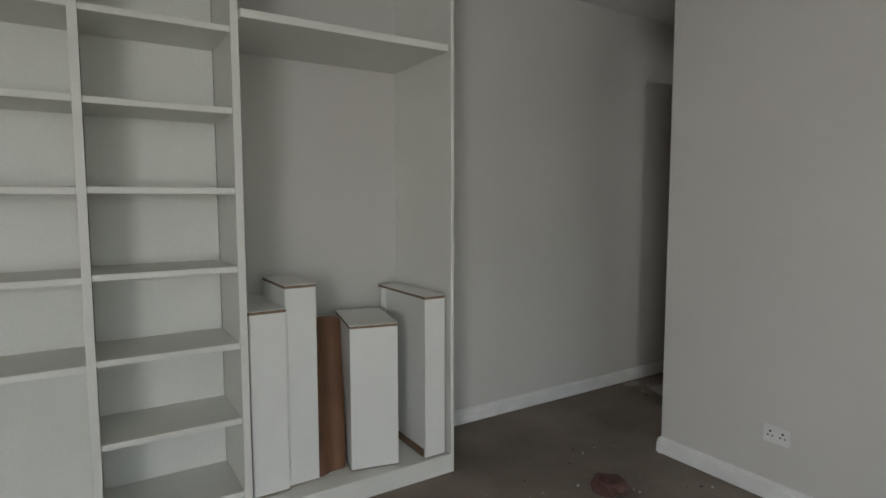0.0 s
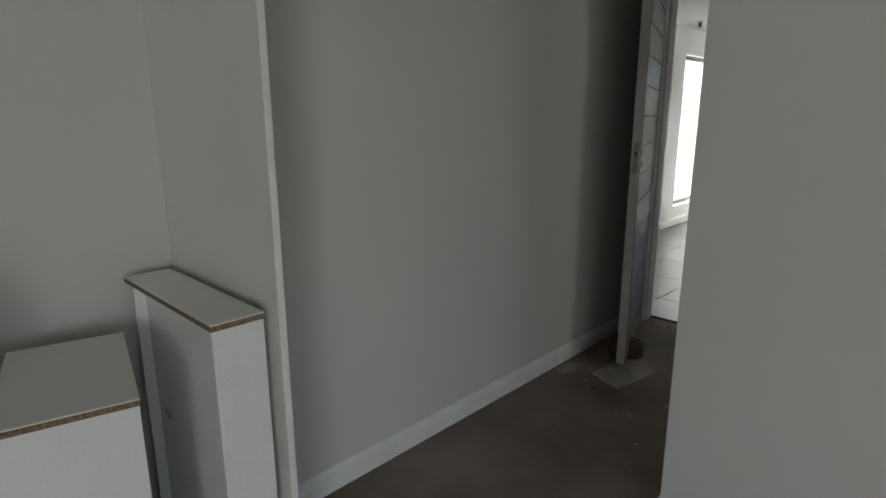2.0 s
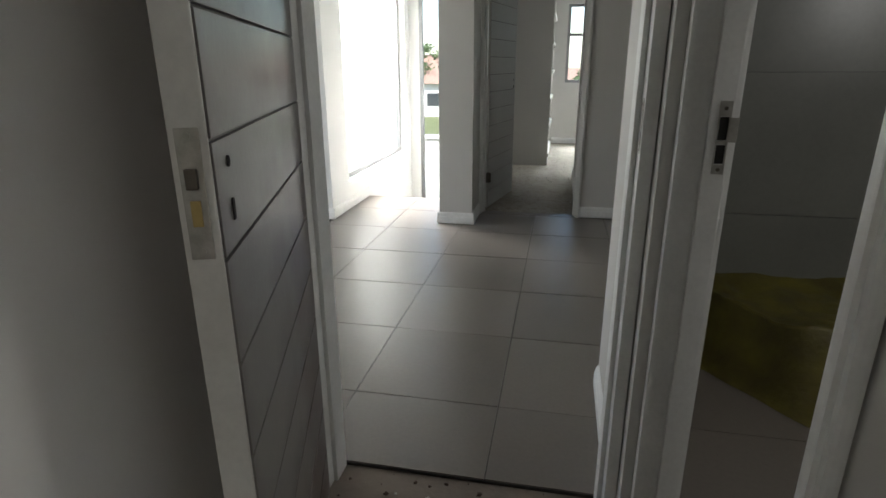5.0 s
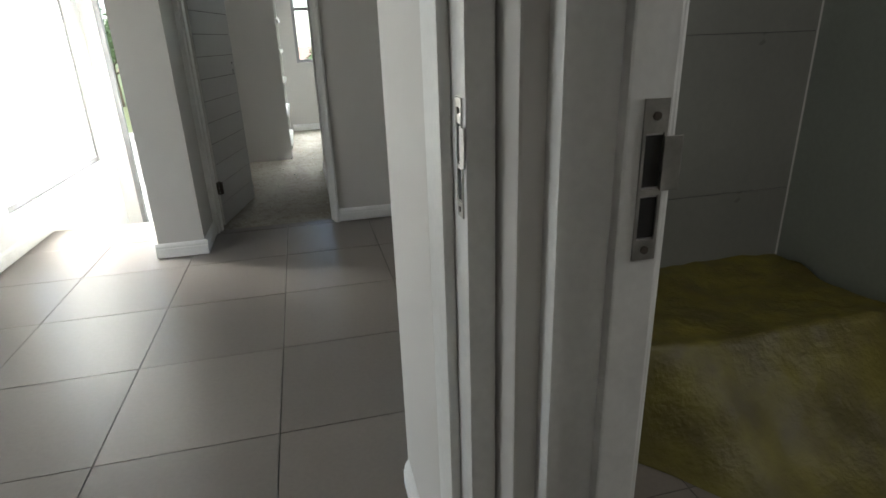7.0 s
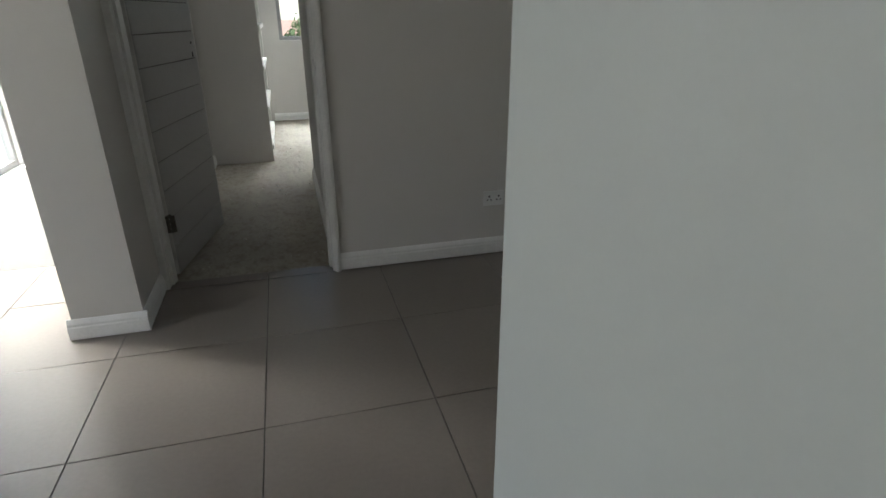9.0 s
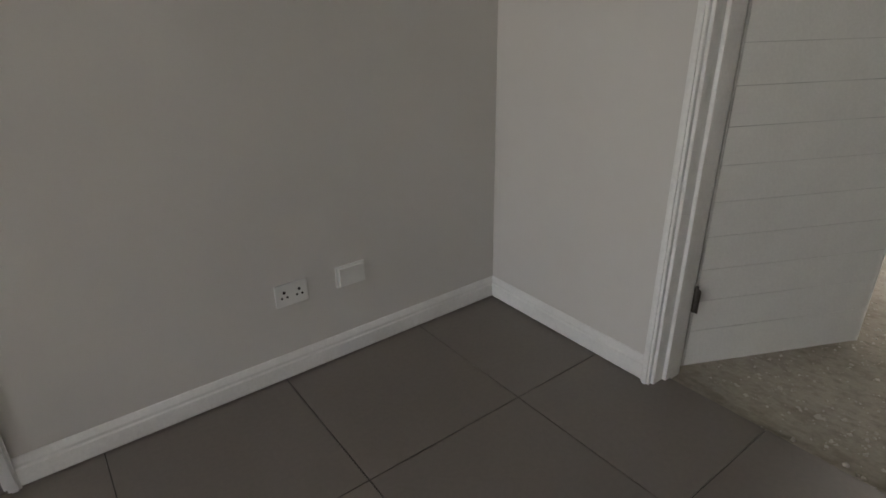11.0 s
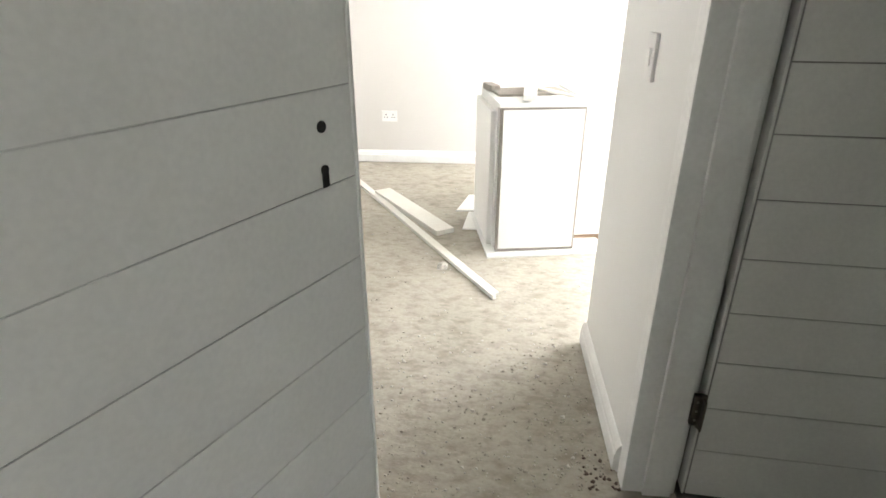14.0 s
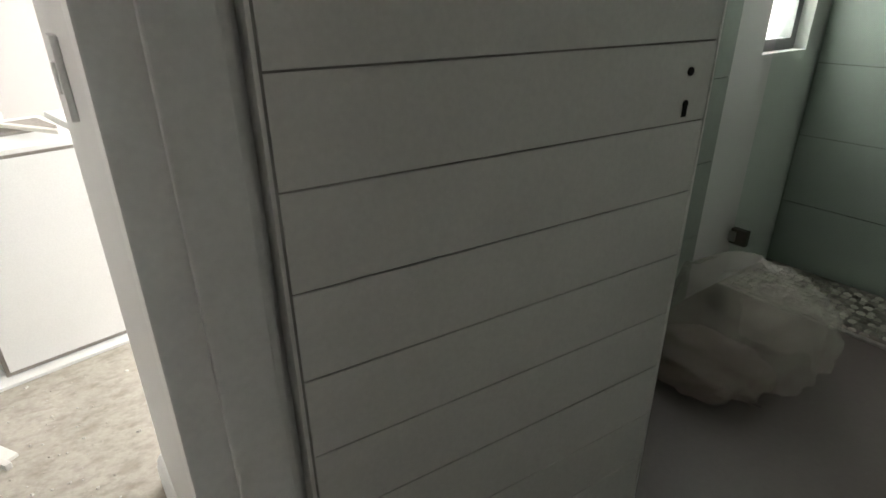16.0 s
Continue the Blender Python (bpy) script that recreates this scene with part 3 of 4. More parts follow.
# ---- windows ----
def window(name, m, width, height, label, mullions=(), transoms=(), bar=0.045, depth=0.05, sill=None):
    """Frame with panes; local x across, z up, y through the wall."""
    w = thing(name, label, "window", m, kind="structure")
    part("window_frame", boxes((0, bar, 0, depth, 0, height), (width - bar, width, 0, depth, 0, height), (bar, width - bar, 0, depth, 0, bar), (bar, width - bar, 0, depth, height - bar, height)), ALU, w, "grey aluminium frame")
    for x in mullions:
        part("mullion", box(x - bar / 2, x + bar / 2, 0.002, depth - 0.002, bar, height - bar), ALU, w)
    for z in transoms:
        part("transom", box(bar, width - bar, 0.004, depth - 0.004, z - bar / 2, z + bar / 2), ALU, w)
    p = part("pane", box(bar - 0.005, width - bar + 0.005, depth / 2 - 0.003, depth / 2 + 0.003, bar - 0.005, height - bar + 0.005), GLASS, w, "clear glass pane")
    p.visible_shadow = False
    if sill:
        part("window_sill", box(-0.02, width + 0.02, -sill, 0.0, -0.03, 0.0, 0.004), WALL_WHITE, w, "white painted sill")
    return w


window("window_1", pose(-3.45, 7.17, 0.25, 0, 0, 90), 2.10, 1.85, "large fixed window in a grey aluminium frame")
window("window_2", pose(-3.24, 9.47, -1.1), 0.82, 3.29, "tall narrow window in a grey aluminium frame")
window("window_3", pose(-1.42, 12.36, 1.0), 1.02, 1.23, "window with a transom in a dark grey frame", (0.51,), (0.76,))
window("window_4", pose(4.5, -3.3, 0.35, 0, 0, 90), 3.8, 2.0, "wide unseen window in a grey aluminium frame", (1.27, 2.53))
window("window_5", pose(3.05, 3.20, 0.5), 2.0, 1.8, "wide unseen window in a grey aluminium frame", (1.0,))

# Unseen second window, added to let the side light in.
window("added_side_window", pose(2.8, -3.7, 0.35), 1.6, 2.0, "wide unseen window in a grey aluminium frame", (0.8,))
# Unseen window, added round the hall's extra light.
window("added_hall_window", pose(-5.1, 4.9, 0.3, 0, 0, 90), 1.6, 1.8, "added unseen hall window in a grey aluminium frame", (0.8,))
window("window_7", pose(2.44, 2.80, 0.99, 0, 0, 90), 0.36, 0.76, "small bathroom window in a grey frame")

# ---- stairs ----
st = thing("stairs", "tiled stairs that go down beside the window", "stairs", kind="structure")
for i in range(6):
    part("step", box(-3.37, -2.42, 7.70 + 0.27 * i, 7.97 + 0.27 * i, -1.6, -0.175 * (i + 1), 0.004), TILE, st)
part("landing", box(-3.37, -2.42, 9.32, 9.46, -1.6, -1.06), TILE, st)


# ---- shelving and niche in the first bedroom ----
FX = -1.72
unit = thing("bookshelf", "built-in white painted open shelving with narrow and wide bays", "bookshelf")
Y0, Y1, Y2, Y3 = -2.4, -0.935, -0.378, 0.640
BX = FX - 0.35
for ya, yb in ((Y1 - 0.016, Y1 + 0.016), (Y2 - 0.018, Y2 + 0.014), (Y0 - 0.03, Y0)):
    part("upright", box(-2.26, FX + 0.012, ya, yb, RAW_Z, H - 0.005, 0.003), SHELF, unit)
part("end_panel", box(-2.26, -1.650, Y3, Y3 + 0.018, RAW_Z, H - 0.005, 0.004), SHELF, unit)
for ya, yb in ((Y0, Y1 - 0.016), (Y1 + 0.016, Y2 - 0.018)):
    part("back_panel", box(BX - 0.012, BX, ya + 0.004, yb - 0.004, 0.0, H - 0.005), SHELF, unit)
    part("back_joint", box(BX - 0.03, BX - 0.013, ya, yb, 0.0, H - 0.005), GROOVE, unit, "dark open joint round the back panel")
for i in range(8):
    z = 0.152 + 0.3295 * i
    if z < 2.6:
        part("shelf", box(BX, FX, Y1 + 0.016, Y2 - 0.018, z - 0.026, z, 0.004), SHELF, unit)
for i in range(6):
    z = 0.80 + 0.3335 * i
    if z < 2.6:
        part("shelf", box(BX, FX, Y0, Y1 - 0.016, z - 0.026, z, 0.004), SHELF, unit)
part("top_shelf", box(-2.258, -1.672, Y2 + 0.016, Y3, 2.158, 2.192, 0.003), SHELF, unit)
part("plinth", box(-2.258, -1.652, Y0, Y3, RAW_Z, 0.085, 0.003), SHELF, unit)


def carcass(name, x, y0, y1, z0, z1, back, label, inset_side=0, m=None):
    """Cabinet carcass standing on end: white boards with raw chipboard edges."""
    c = thing(name, label, "cabinet carcass", m, group="carcasses in the niche")
    t = 0.016
    part("front_board", box(x - t, x, y0, y1, z0 + 0.004, z1 - t, 0.001), MELA, c)
    part("top_board", box(back, x + 0.002, y0 - 0.002, y1 + 0.002, z1 - 0.003, z1, 0.001), MELA, c)
    part("top_edge", box(back, x + 0.001, y0 - 0.001, y1 + 0.001, z1 - t, z1 - 0.003), CHIP, c, "raw brown chipboard edge")
    part("bottom_board", box(back, x, y0, y1, z0, z0 + 0.004), CHIP, c)
    if inset_side == 0:
        part("side_board", box(back, x - t, y0, y0 + t, z0 + 0.004, z1 - t, 0.001), MELA, c)
    else:
        # Side board set back to put this face in shade; the inset is added.
        part("side_board", box(back, x - t - 0.001, y0 + 0.045, y0 + 0.045 + t, z0 + 0.004, z1 - t, 0.001), MELA, c)
    part("side_board", box(back, x - t, y1 - t, y1, z0 + 0.004, z1 - t, 0.001), MELA, c)
    part("back_board", box(back, back + 0.006, y0 + t, y1 - t, z0 + 0.004, z1 - t), MELA, c)
    return c


carcass("cabinet_carcass", -1.742, -0.352, -0.190, 0.09, 0.935, -2.19, "white melamine cabinet carcass standing on end beside the shelving")
carcass("cabinet_carcass", -1.765, -0.186, -0.040, 0.09, 1.035, -2.13, "tallest white melamine cabinet carcass standing on end in the niche")
carcass("cabinet_carcass", 0, 0, 0.238, 0.09, 0.815, -0.42, "wide low white melamine cabinet carcass standing on end, turned askew", 0, pose(-1.75, 0.120, 0, 0, 0, -13))
last_carcass = carcass("cabinet_carcass", -1.668, 0.494, 0.612, 0.09, 0.935, -2.20, "narrow white melamine cabinet carcass against the niche side", 1)
mark = part("pencil_mark", boxes((-2.150, -2.146, 0.5385, 0.5393, 0.520, 0.560), (-2.146, -2.130, 0.5385, 0.5393, 0.538, 0.541), (-2.128, -2.125, 0.5385, 0.5393, 0.522, 0.556), (-2.121, -2.112, 0.5385, 0.5393, 0.530, 0.533), (-2.110, -2.107, 0.5385, 0.5393, 0.524, 0.552)), GROOVE, last_carcass, "faint pencil scribble")
cb = bmesh.new()
bmesh.ops.create_grid(cb, x_segments=10, y_segments=14, size=0.5)
for v in cb.verts:
    u, w = v.co.x + 0.5, v.co.y + 0.5
    v.co = Vector((-1.785 - 0.20 * w - 0.03 * u + 0.006 * math.sin(9 * u), -0.036 + (0.148 + 0.07 * w) * u + 0.004 * math.sin(5 * w), 0.088 + (0.735 - 0.03 * (2 * u - 1) ** 4) * w))
sheet = solid("cardboard_sheet", cb, CARD, "brown cardboard sheet leaning upright between the carcasses", "cardboard")
sm = sheet.modifiers.new("thick", "SOLIDIFY")
sm.thickness = 0.005


# ---- small fixtures ----
def socket(m, label, holes=2):
    s = thing("wall_socket", label, "socket", m)
    part("plate", box(-0.06, 0.06, -0.009, 0, -0.042, 0.042, 0.003), PLASTIC, s)
    if holes:
        for cx in (-0.028, 0.028):
            for dx, dz, r in ((0, 0.012, 0.0055), (-0.010, -0.008, 0.0042), (0.010, -0.008, 0.0042)):
                part("pin_hole", moved(cyl(r, 0.002, 14, "Y"), cx + dx, -0.0095, dz), BLACK, s)
    else:
        part("cover", box(-0.050, 0.050, -0.020, -0.008, -0.036, 0.036, 0.003), PLASTIC, s)
    return s


socket(pose(-0.575, 1.77, 0.315), "white double wall socket above the baseboard")
socket(pose(-0.36, 7.20, 0.335), "white double wall socket above the baseboard")
socket(pose(-0.125, 7.20, 0.338), "blank white cover plate beside the socket", 0)
socket(pose(5.15, 6.60, 0.36, 0, 0, -90), "white double wall socket above the baseboard")
sw = thing("light_switch", "white light switch plate on the wall", "light switch", pose(2.236, 5.405, 1.105, 0, 0, 180))
part("plate", box(-0.037, 0.037, -0.010, 0, -0.058, 0.058, 0.003), PLASTIC, sw)
part("rocker", box(-0.012, 0.012, -0.014, -0.009, -0.022, 0.022, 0.002), PLASTIC, sw)


# ---- walls of the wet rooms, tiled ----
def tiled_wall(name, m, cols, rows, tw, th, material, label):
    """Wall tiles with recessed joints; local x along the wall, z up, tiles stand to local -y."""
    w = thing(name, label, "wall tiles", m, kind="structure")
    part("backing", box(0, cols * tw, -0.004, 0, 0, rows * th), GROUT, w)
    me = mesh_of("tile", box(0.0012, tw - 0.0012, -0.010, -0.003, 0.0012, th - 0.0012, 0.001), material)
    for i in range(cols):
        for j in range(rows):
            t = new("tile", me)
            t.parent = w
            t.location = (i * tw, 0, j * th)
    return w


structure("wall_shower_back", boxes((0.75, 2.52, 2.55, 2.66, -0.2, H)), BATH_TILE, "pale green tiled shower wall", "wall")
tiled_wall("wall_tiles_shower", pose(2.33, 2.672, 0, 0, 0, 180), 2, 9, 0.62, 0.31, BATH_TILE, "pale green glazed tiles on the shower wall")
tiled_wall("wall_tiles_bathroom", pose(2.338, 5.25, 0, 0, 0, -90), 3, 9, 0.62, 0.31, BATH_TILE, "pale glazed tiles on the bathroom side wall")
structure("wall_first_bath_end", boxes((0.6, 0.75, 1.9, 2.55, -0.2, H)), BATH_TILE_A, "grey tiled bathroom wall", "wall")
tiled_wall("wall_tiles_first_bathroom", pose(-0.98, 4.998, 0), 1, 4, 1.56, 0.63, BATH_TILE_A, "grey glazed tiles behind the bathtub")


# ---- hall floor tiles ----
def floor_tiles():
    base = bpy.data.objects["floor_hall_bed"]
    px, py, gap = 0.598, 0.606, 0.0019
    x_lines = [-2.222 + px * k for k in range(-5, 6)]
    y_lines = [3.552 + py * k for k in range(0, 8)]
    cache = {}
    for i in range(len(x_lines) - 1):
        for j in range(len(y_lines) - 1):
            x0, x1 = max(x_lines[i], -4.996), min(x_lines[i + 1], 0.68)
            y0, y1 = max(y_lines[j], 3.738), min(y_lines[j + 1], 7.70)
            if y1 > 6.74 and x0 < -3.366:
                if x1 <= -3.366:
                    y1 = 6.736
                else:
                    x0 = -3.366
            if x1 <= -2.42 + px and x0 < -2.42 <= x1 and y1 > 7.28:
                x1 = -2.42
            if y1 > 7.28 and x0 >= -2.42:
                y1 = 7.28
            if x1 - x0 < 0.02 or y1 - y0 < 0.02:
                continue
            key = (round(x1 - x0, 3), round(y1 - y0, 3))
            if key not in cache:
                cache[key] = mesh_of("tile", box(gap, key[0] - gap, gap, key[1] - gap, -0.006, 0.0, 0.0012), TILE)
            t = new("tile", cache[key])
            t.parent = base
            t.location = (x0, y0, random.uniform(-0.0006, 0.0006))


floor_tiles()


# ---- loose crumbs on the floors ----
def scatter(name, count, area, size, material, label, z=RAW_Z, seed=1):
    """Small uneven lumps strewn over an area."""
    rnd = random.Random(seed)
    verts, faces = [], []
    for _ in range(count):
        x0, x1, y0, y1 = area[rnd.randrange(len(area))]
        cx, cy = rnd.uniform(x0, x1), rnd.uniform(y0, y1)
        s = size * (0.35 + 1.6 * rnd.random() ** 3)
        n = len(verts)
        a = rnd.uniform(0, 6.28)
        for k in range(5):
            r = s * rnd.uniform(0.6, 1.15)
            verts.append((cx + r * math.cos(a + 1.2566 * k), cy + r * math.sin(a + 1.2566 * k), z - 0.001))
        for k in range(5):
            r = s * rnd.uniform(0.25, 0.7)
            verts.append((cx + r * math.cos(a + 1.2566 * k), cy + r * math.sin(a + 1.2566 * k), z + s * rnd.uniform(0.3, 0.7)))
        for k in range(5):
            faces.append((n + k, n + (k + 1) % 5, n + 5 + (k + 1) % 5, n + 5 + k))
        faces.append(tuple(n + 5 + k for k in range(5)))
    me = bpy.data.meshes.new(name)
    me.from_pydata(verts, [], faces)
    me.materials.append(material)
    return tagged(new(name, me), label, "debris", kind="stuff")


scatter("plaster_crumbs", 760, [(0.8, 5.1, 5.5, 7.1), (2.7, 5.1, 3.4, 5.5), (0.8, 2.6, 5.45, 6.2)], 0.0062, DEBRIS, "pale plaster crumbs strewn over the dusty screed", seed=3)
scatter("plaster_crumbs", 1500, [(0.8, 4.6, 5.5, 7.1), (0.8, 2.6, 5.45, 6.4)], 0.0035, DEBRIS, "fine pale plaster grit over the dusty screed", seed=13)
scatter("screed_grit", 600, [(1.45, 2.3, 5.43, 5.95), (1.9, 2.6, 5.43, 5.7)], 0.0048, GRIT, "grey-brown cement grit heaped along the wall foot", seed=23)
scatter("screed_grit", 2200, [(0.8, 4.6, 5.5, 7.1), (0.8, 2.6, 5.45, 6.4)], 0.0042, GRIT, "grey-brown cement grit over the dusty screed", seed=24)
scatter("screed_grit", 60, [(1.88, 2.04, 5.41, 5.52)], 0.005, DARK_DEBRIS, "dark mortar crumbs at the foot of the door frame", seed=25)
scatter("plaster_crumbs", 70, [(0.68, 0.95, 5.55, 6.0)], 0.0085, DEBRIS, "pale plaster crumbs along the door sill", seed=4)
scatter("plaster_crumbs", 120, [(-2.1, -1.25, 1.9, 3.7), (-1.6, -0.2, 0.6, 1.7)], 0.006, DEBRIS, "pale plaster crumbs on the brown screed", seed=5)
scatter("dark_crumbs", 130, [(-2.1, -1.28, 3.55, 3.73), (-2.1, -1.3, 2.0, 3.7), (-1.5, 0.2, 0.8, 1.7)], 0.007, DARK_DEBRIS, "dark brick crumbs on the brown screed", seed=6)
scatter("plaster_crumbs", 200, [(-2.0, -1.3, 7.4, 9.8), (-1.5, 0.8, 9.4, 12.0)], 0.009, DEBRIS, "pale plaster crumbs on the second bedroom floor", seed=7)


def lump(name, radius, squash, place, material, label, category, seed):
    bm = bmesh.new()
    bmesh.ops.create_icosphere(bm, subdivisions=3, radius=radius)
    for v in bm.verts:
        d = noise.noise(v.co * (1.6 / radius) + Vector((seed, 0, 0)))
        v.co *= 1 + 0.32 * d
        v.co.z = max(v.co.z * squash, -0.2 * radius)
    return solid(name, bm, material, label, category, m=pose(place[0], place[1], place[2] + 0.2 * radius, 0, 0, seed * 40))


lump("brick_lump", 0.085, 0.62, (-1.075, 1.205, RAW_Z), ROCK, "broken reddish-brown brick lump lying on the screed", "rubble", 2)
lump("plaster_lump", 0.028, 0.8, (3.24, 6.02, RAW_Z), DEBRIS, "small white plaster lump on the dusty screed", "rubble", 5)
lump("dark_lump", 0.10, 0.9, (-1.93, 3.02, RAW_Z), DARK_DEBRIS, "dark uneven lump behind the open door", "rag", 7)


def flat_piece(name, corners, z0, thick, material, label, category, chips=0.0):
    """A flat board or tile from its corners."""
    bm = bmesh.new()
    low = [bm.verts.new((x, y, z0)) for x, y in corners]
    high = [bm.verts.new((x, y, z0 + thick)) for x, y in corners]
    k = len(corners)
    bm.faces.new(low[::-1])
    bm.faces.new(high)
    for i in range(k):
        bm.faces.new((low[i], low[(i + 1) % k], high[(i + 1) % k], high[i]))
    bmesh.ops.recalc_face_normals(bm, faces=bm.faces)
    bmesh.ops.bevel(bm, geom=list(bm.edges), offset=min(0.0015, thick / 4), segments=1, affect="EDGES")
    return solid(name, bm, material, label, category)


OFFCUT = mat("stained_ceramic_offcut", (0.40, 0.37, 0.32), 0.6, color2=(0.26, 0.23, 0.20), scale=9, fine=60)
flat_piece("ceramic_tile", ((-1.945, 2.645), (-1.845, 2.60), (-1.752, 2.565), (-1.690, 2.885), (-1.73, 2.93), (-1.885, 3.065)), RAW_Z, 0.009, OFFCUT, "stained broken floor tile wedged under the open door", "tile")
flat_piece("plaster_flake", ((-2.12, 2.56), (-2.06, 2.53), (-2.03, 2.62), (-2.05, 2.69), (-2.11, 2.70)), RAW_Z, 0.006, OFFCUT, "thin broken flake lying beside the baseboard", "rubble")


# ---- things in the third bedroom ----
def third_cabinet():
    c = thing("base_cabinet", "white melamine base cabinet standing on a white board", "cabinet")
    m = aim(3.43, 5.757, 0.072, -0.42)
    w, d, h, t = 0.425, 0.58, 0.770, 0.016
    part("front_panel", box(0.013, w - 0.013, -0.006, 0.0, 0.016, h - 0.028, 0.001), MELA, c, "", m)
    part("front_edge", boxes((0, w, 0.0, t, 0.0, 0.012), (0, w, 0.0, t, h - 0.022, h - 0.016), (0, 0.010, 0.0, t, 0.012, h - 0.022), (w - 0.010, w, 0.0, t, 0.012, h - 0.022), (0.010, w - 0.010, 0.001, t, 0.012, h - 0.022)), CHIP_PALE, c, "grey raw board edge", m)
    part("side_panel", box(-0.004, t, 0.055, d, 0.0, h - 0.016, 0.001), MELA, c, "", m)
    part("side_panel", box(-0.03, -0.006, 0.10, d, 0.0, h - 0.05, 0.001), MELA, c, "", m)
    part("side_panel", box(w - t, w, t, d, 0.0, h - 0.016, 0.001), MELA, c, "", m)
    part("back_panel", box(t, w - t, d - 0.01, d, 0.0, h - 0.016), MELA, c, "", m)
    part("top_panel", box(-0.006, w + 0.004, -0.006, d, h - 0.016, h, 0.001), MELA, c, "", m)
    return m


CHIP_PALE = mat("grey_board_edge", (0.34, 0.31, 0.27), 0.8, color2=(0.26, 0.235, 0.205), scale=60)
LATH = mat("white_primed_lath", (0.74, 0.73, 0.68), 0.5, color2=(0.68, 0.66, 0.60), scale=8)
cm = third_cabinet()
for (x0, x1, y0, y1, z0, z1, rz, nm, lab, mt) in (
        (-0.05, 0.60, -0.055, 0.60, 0.0, 0.012, 0, "white_board", "white melamine board lying under the cabinet", MELA),
        (0.02, 0.40, 0.22, 0.44, 0.757, 0.769, 4, "board_offcut", "brownish board offcut lying on the cabinet", CHIP_PALE),
        (0.17, 0.235, 0.0, 0.52, 0.771, 0.796, -14, "lath", "white primed lath lying across the cabinet top", LATH),
        (0.29, 0.315, 0.03, 0.45, 0.771, 0.784, 22, "lath", "thin white lath lying across the cabinet top", LATH),
        (0.0, 0.05, 0.36, 0.50, 0.757, 0.790, 10, "board_offcut", "small dark-edged board offcut on the cabinet", CHIP_PALE)):
    cx, cy = (x0 + x1) / 2, (y0 + y1) / 2
    lift = RAW_Z if z0 == 0.0 else 0.0
    ob = solid(nm, box(x0 - cx, x1 - cx, y0 - cy, y1 - cy, 0, z1 - z0, 0.0015), mt, lab, "board")
    ob.matrix_world = cm @ pose(cx, cy, z0 + lift - (-0.013 if z0 > 0.5 else 0), 0, 0, rz)
cb2 = thing("base_cabinet", "second white cabinet carcass beside the first", "cabinet")
part("body", box(0.46, 0.95, 0.14, 0.66, 0.02, 0.77, 0.002), MELA, cb2, "", cm)
part("base_edge", box(0.458, 0.952, 0.138, 0.662, RAW_Z, 0.02), CHIP, cb2, "dark raw bottom edge", cm)
flat_piece("white_tile", ((4.05, 6.00), (4.06, 5.84), (4.36, 5.83), (4.36, 5.93)), RAW_Z, 0.008, MELA, "loose white board offcut on the floor", "board")
flat_piece("white_tile", ((3.75, 5.945), (3.75, 5.83), (4.03, 5.83), (4.03, 5.92)), RAW_Z, 0.008, MELA, "loose white board offcut on the floor", "board")


def bar_between(name, p, q, width, height, material, label, shift=0.0, z=RAW_Z):
    d = Vector((q[0] - p[0], q[1] - p[1]))
    bm = box(0, d.length, -width / 2 + shift, width / 2 + shift, 0, height, 0.002)
    return solid(name, bm, material, label, "lath", m=aim(p[0], p[1], d.x, d.y, z))


moulding = thing("moulding_strip", "long white primed moulding strip lying on the screed", "moulding", aim(2.945, 5.745, 1.98, 1.21, RAW_Z))
part("flange", box(0.03, 2.30, -0.026, 0.012, 0, 0.012, 0.002), LATH, moulding)
part("rib", box(0.0, 2.32, 0.008, 0.026, 0, 0.020, 0.003), LATH, moulding)
bar_between("plank", (3.67, 6.04), (4.36, 6.53), 0.115, 0.030, LATH, "short white primed plank lying on the screed")

# ---- things in the second bedroom ----
shelf2 = thing("bookshelf", "tall white built-in open shelving seen end on", "bookshelf")
part("end_panel", box(-2.14, -1.60, 9.95, 9.985, RAW_Z, H - 0.005, 0.003), WALL, shelf2, "grey painted end panel")
part("upright", box(-2.14, -1.61, 11.38, 11.41, RAW_Z, H - 0.005, 0.003), SHELF, shelf2)
part("back_panel", box(-2.139, -2.125, 9.985, 11.38, 0.0, H - 0.005), SHELF, shelf2)
for i in range(7):
    part("shelf", box(-2.125, -1.585, 9.985, 11.38, 0.10 + 0.36 * i, 0.14 + 0.36 * i, 0.003), SHELF, shelf2)

# ---- bathrooms ----
tub = thing("bathtub", "bathtub wrapped in crumpled yellow plastic film", "bathtub")
bm = bmesh.new()
bmesh.ops.create_grid(bm, x_segments=80, y_segments=60, size=0.5)
for v in bm.verts:
    u, w = v.co.x + 0.5, v.co.y + 0.5
    x = -0.975 + 1.55 * u
    foot = max(3.95, 4.60 - 1.25 * max(0.0, x + 0.76)) + 0.035 * noise.noise(Vector((x * 7, 0, 3)))
    rim = max(foot + 0.13, 4.40)
    if w < 0.45:
        k = w / 0.45
        y, z = foot + (rim - foot) * k ** 0.8, 0.004 + 0.33 * k ** 1.3
    else:
        k = (w - 0.45) / 0.55
        y, z = rim + (4.985 - rim) * k, 0.334 - 0.035 * math.sin(math.pi * k)
    n = 0.030 * noise.noise(Vector((x * 5, y * 5, z * 5))) + 0.010 * noise.noise(Vector((x * 16, y * 16, z * 16)))
    v.co = Vector((x, y, max(0.003, z + n * min(1.0, w * 6))))
for f in bm.faces:
    f.smooth = True
part("plastic_film", bm, YELLOW, tub, "crumpled yellow plastic film")
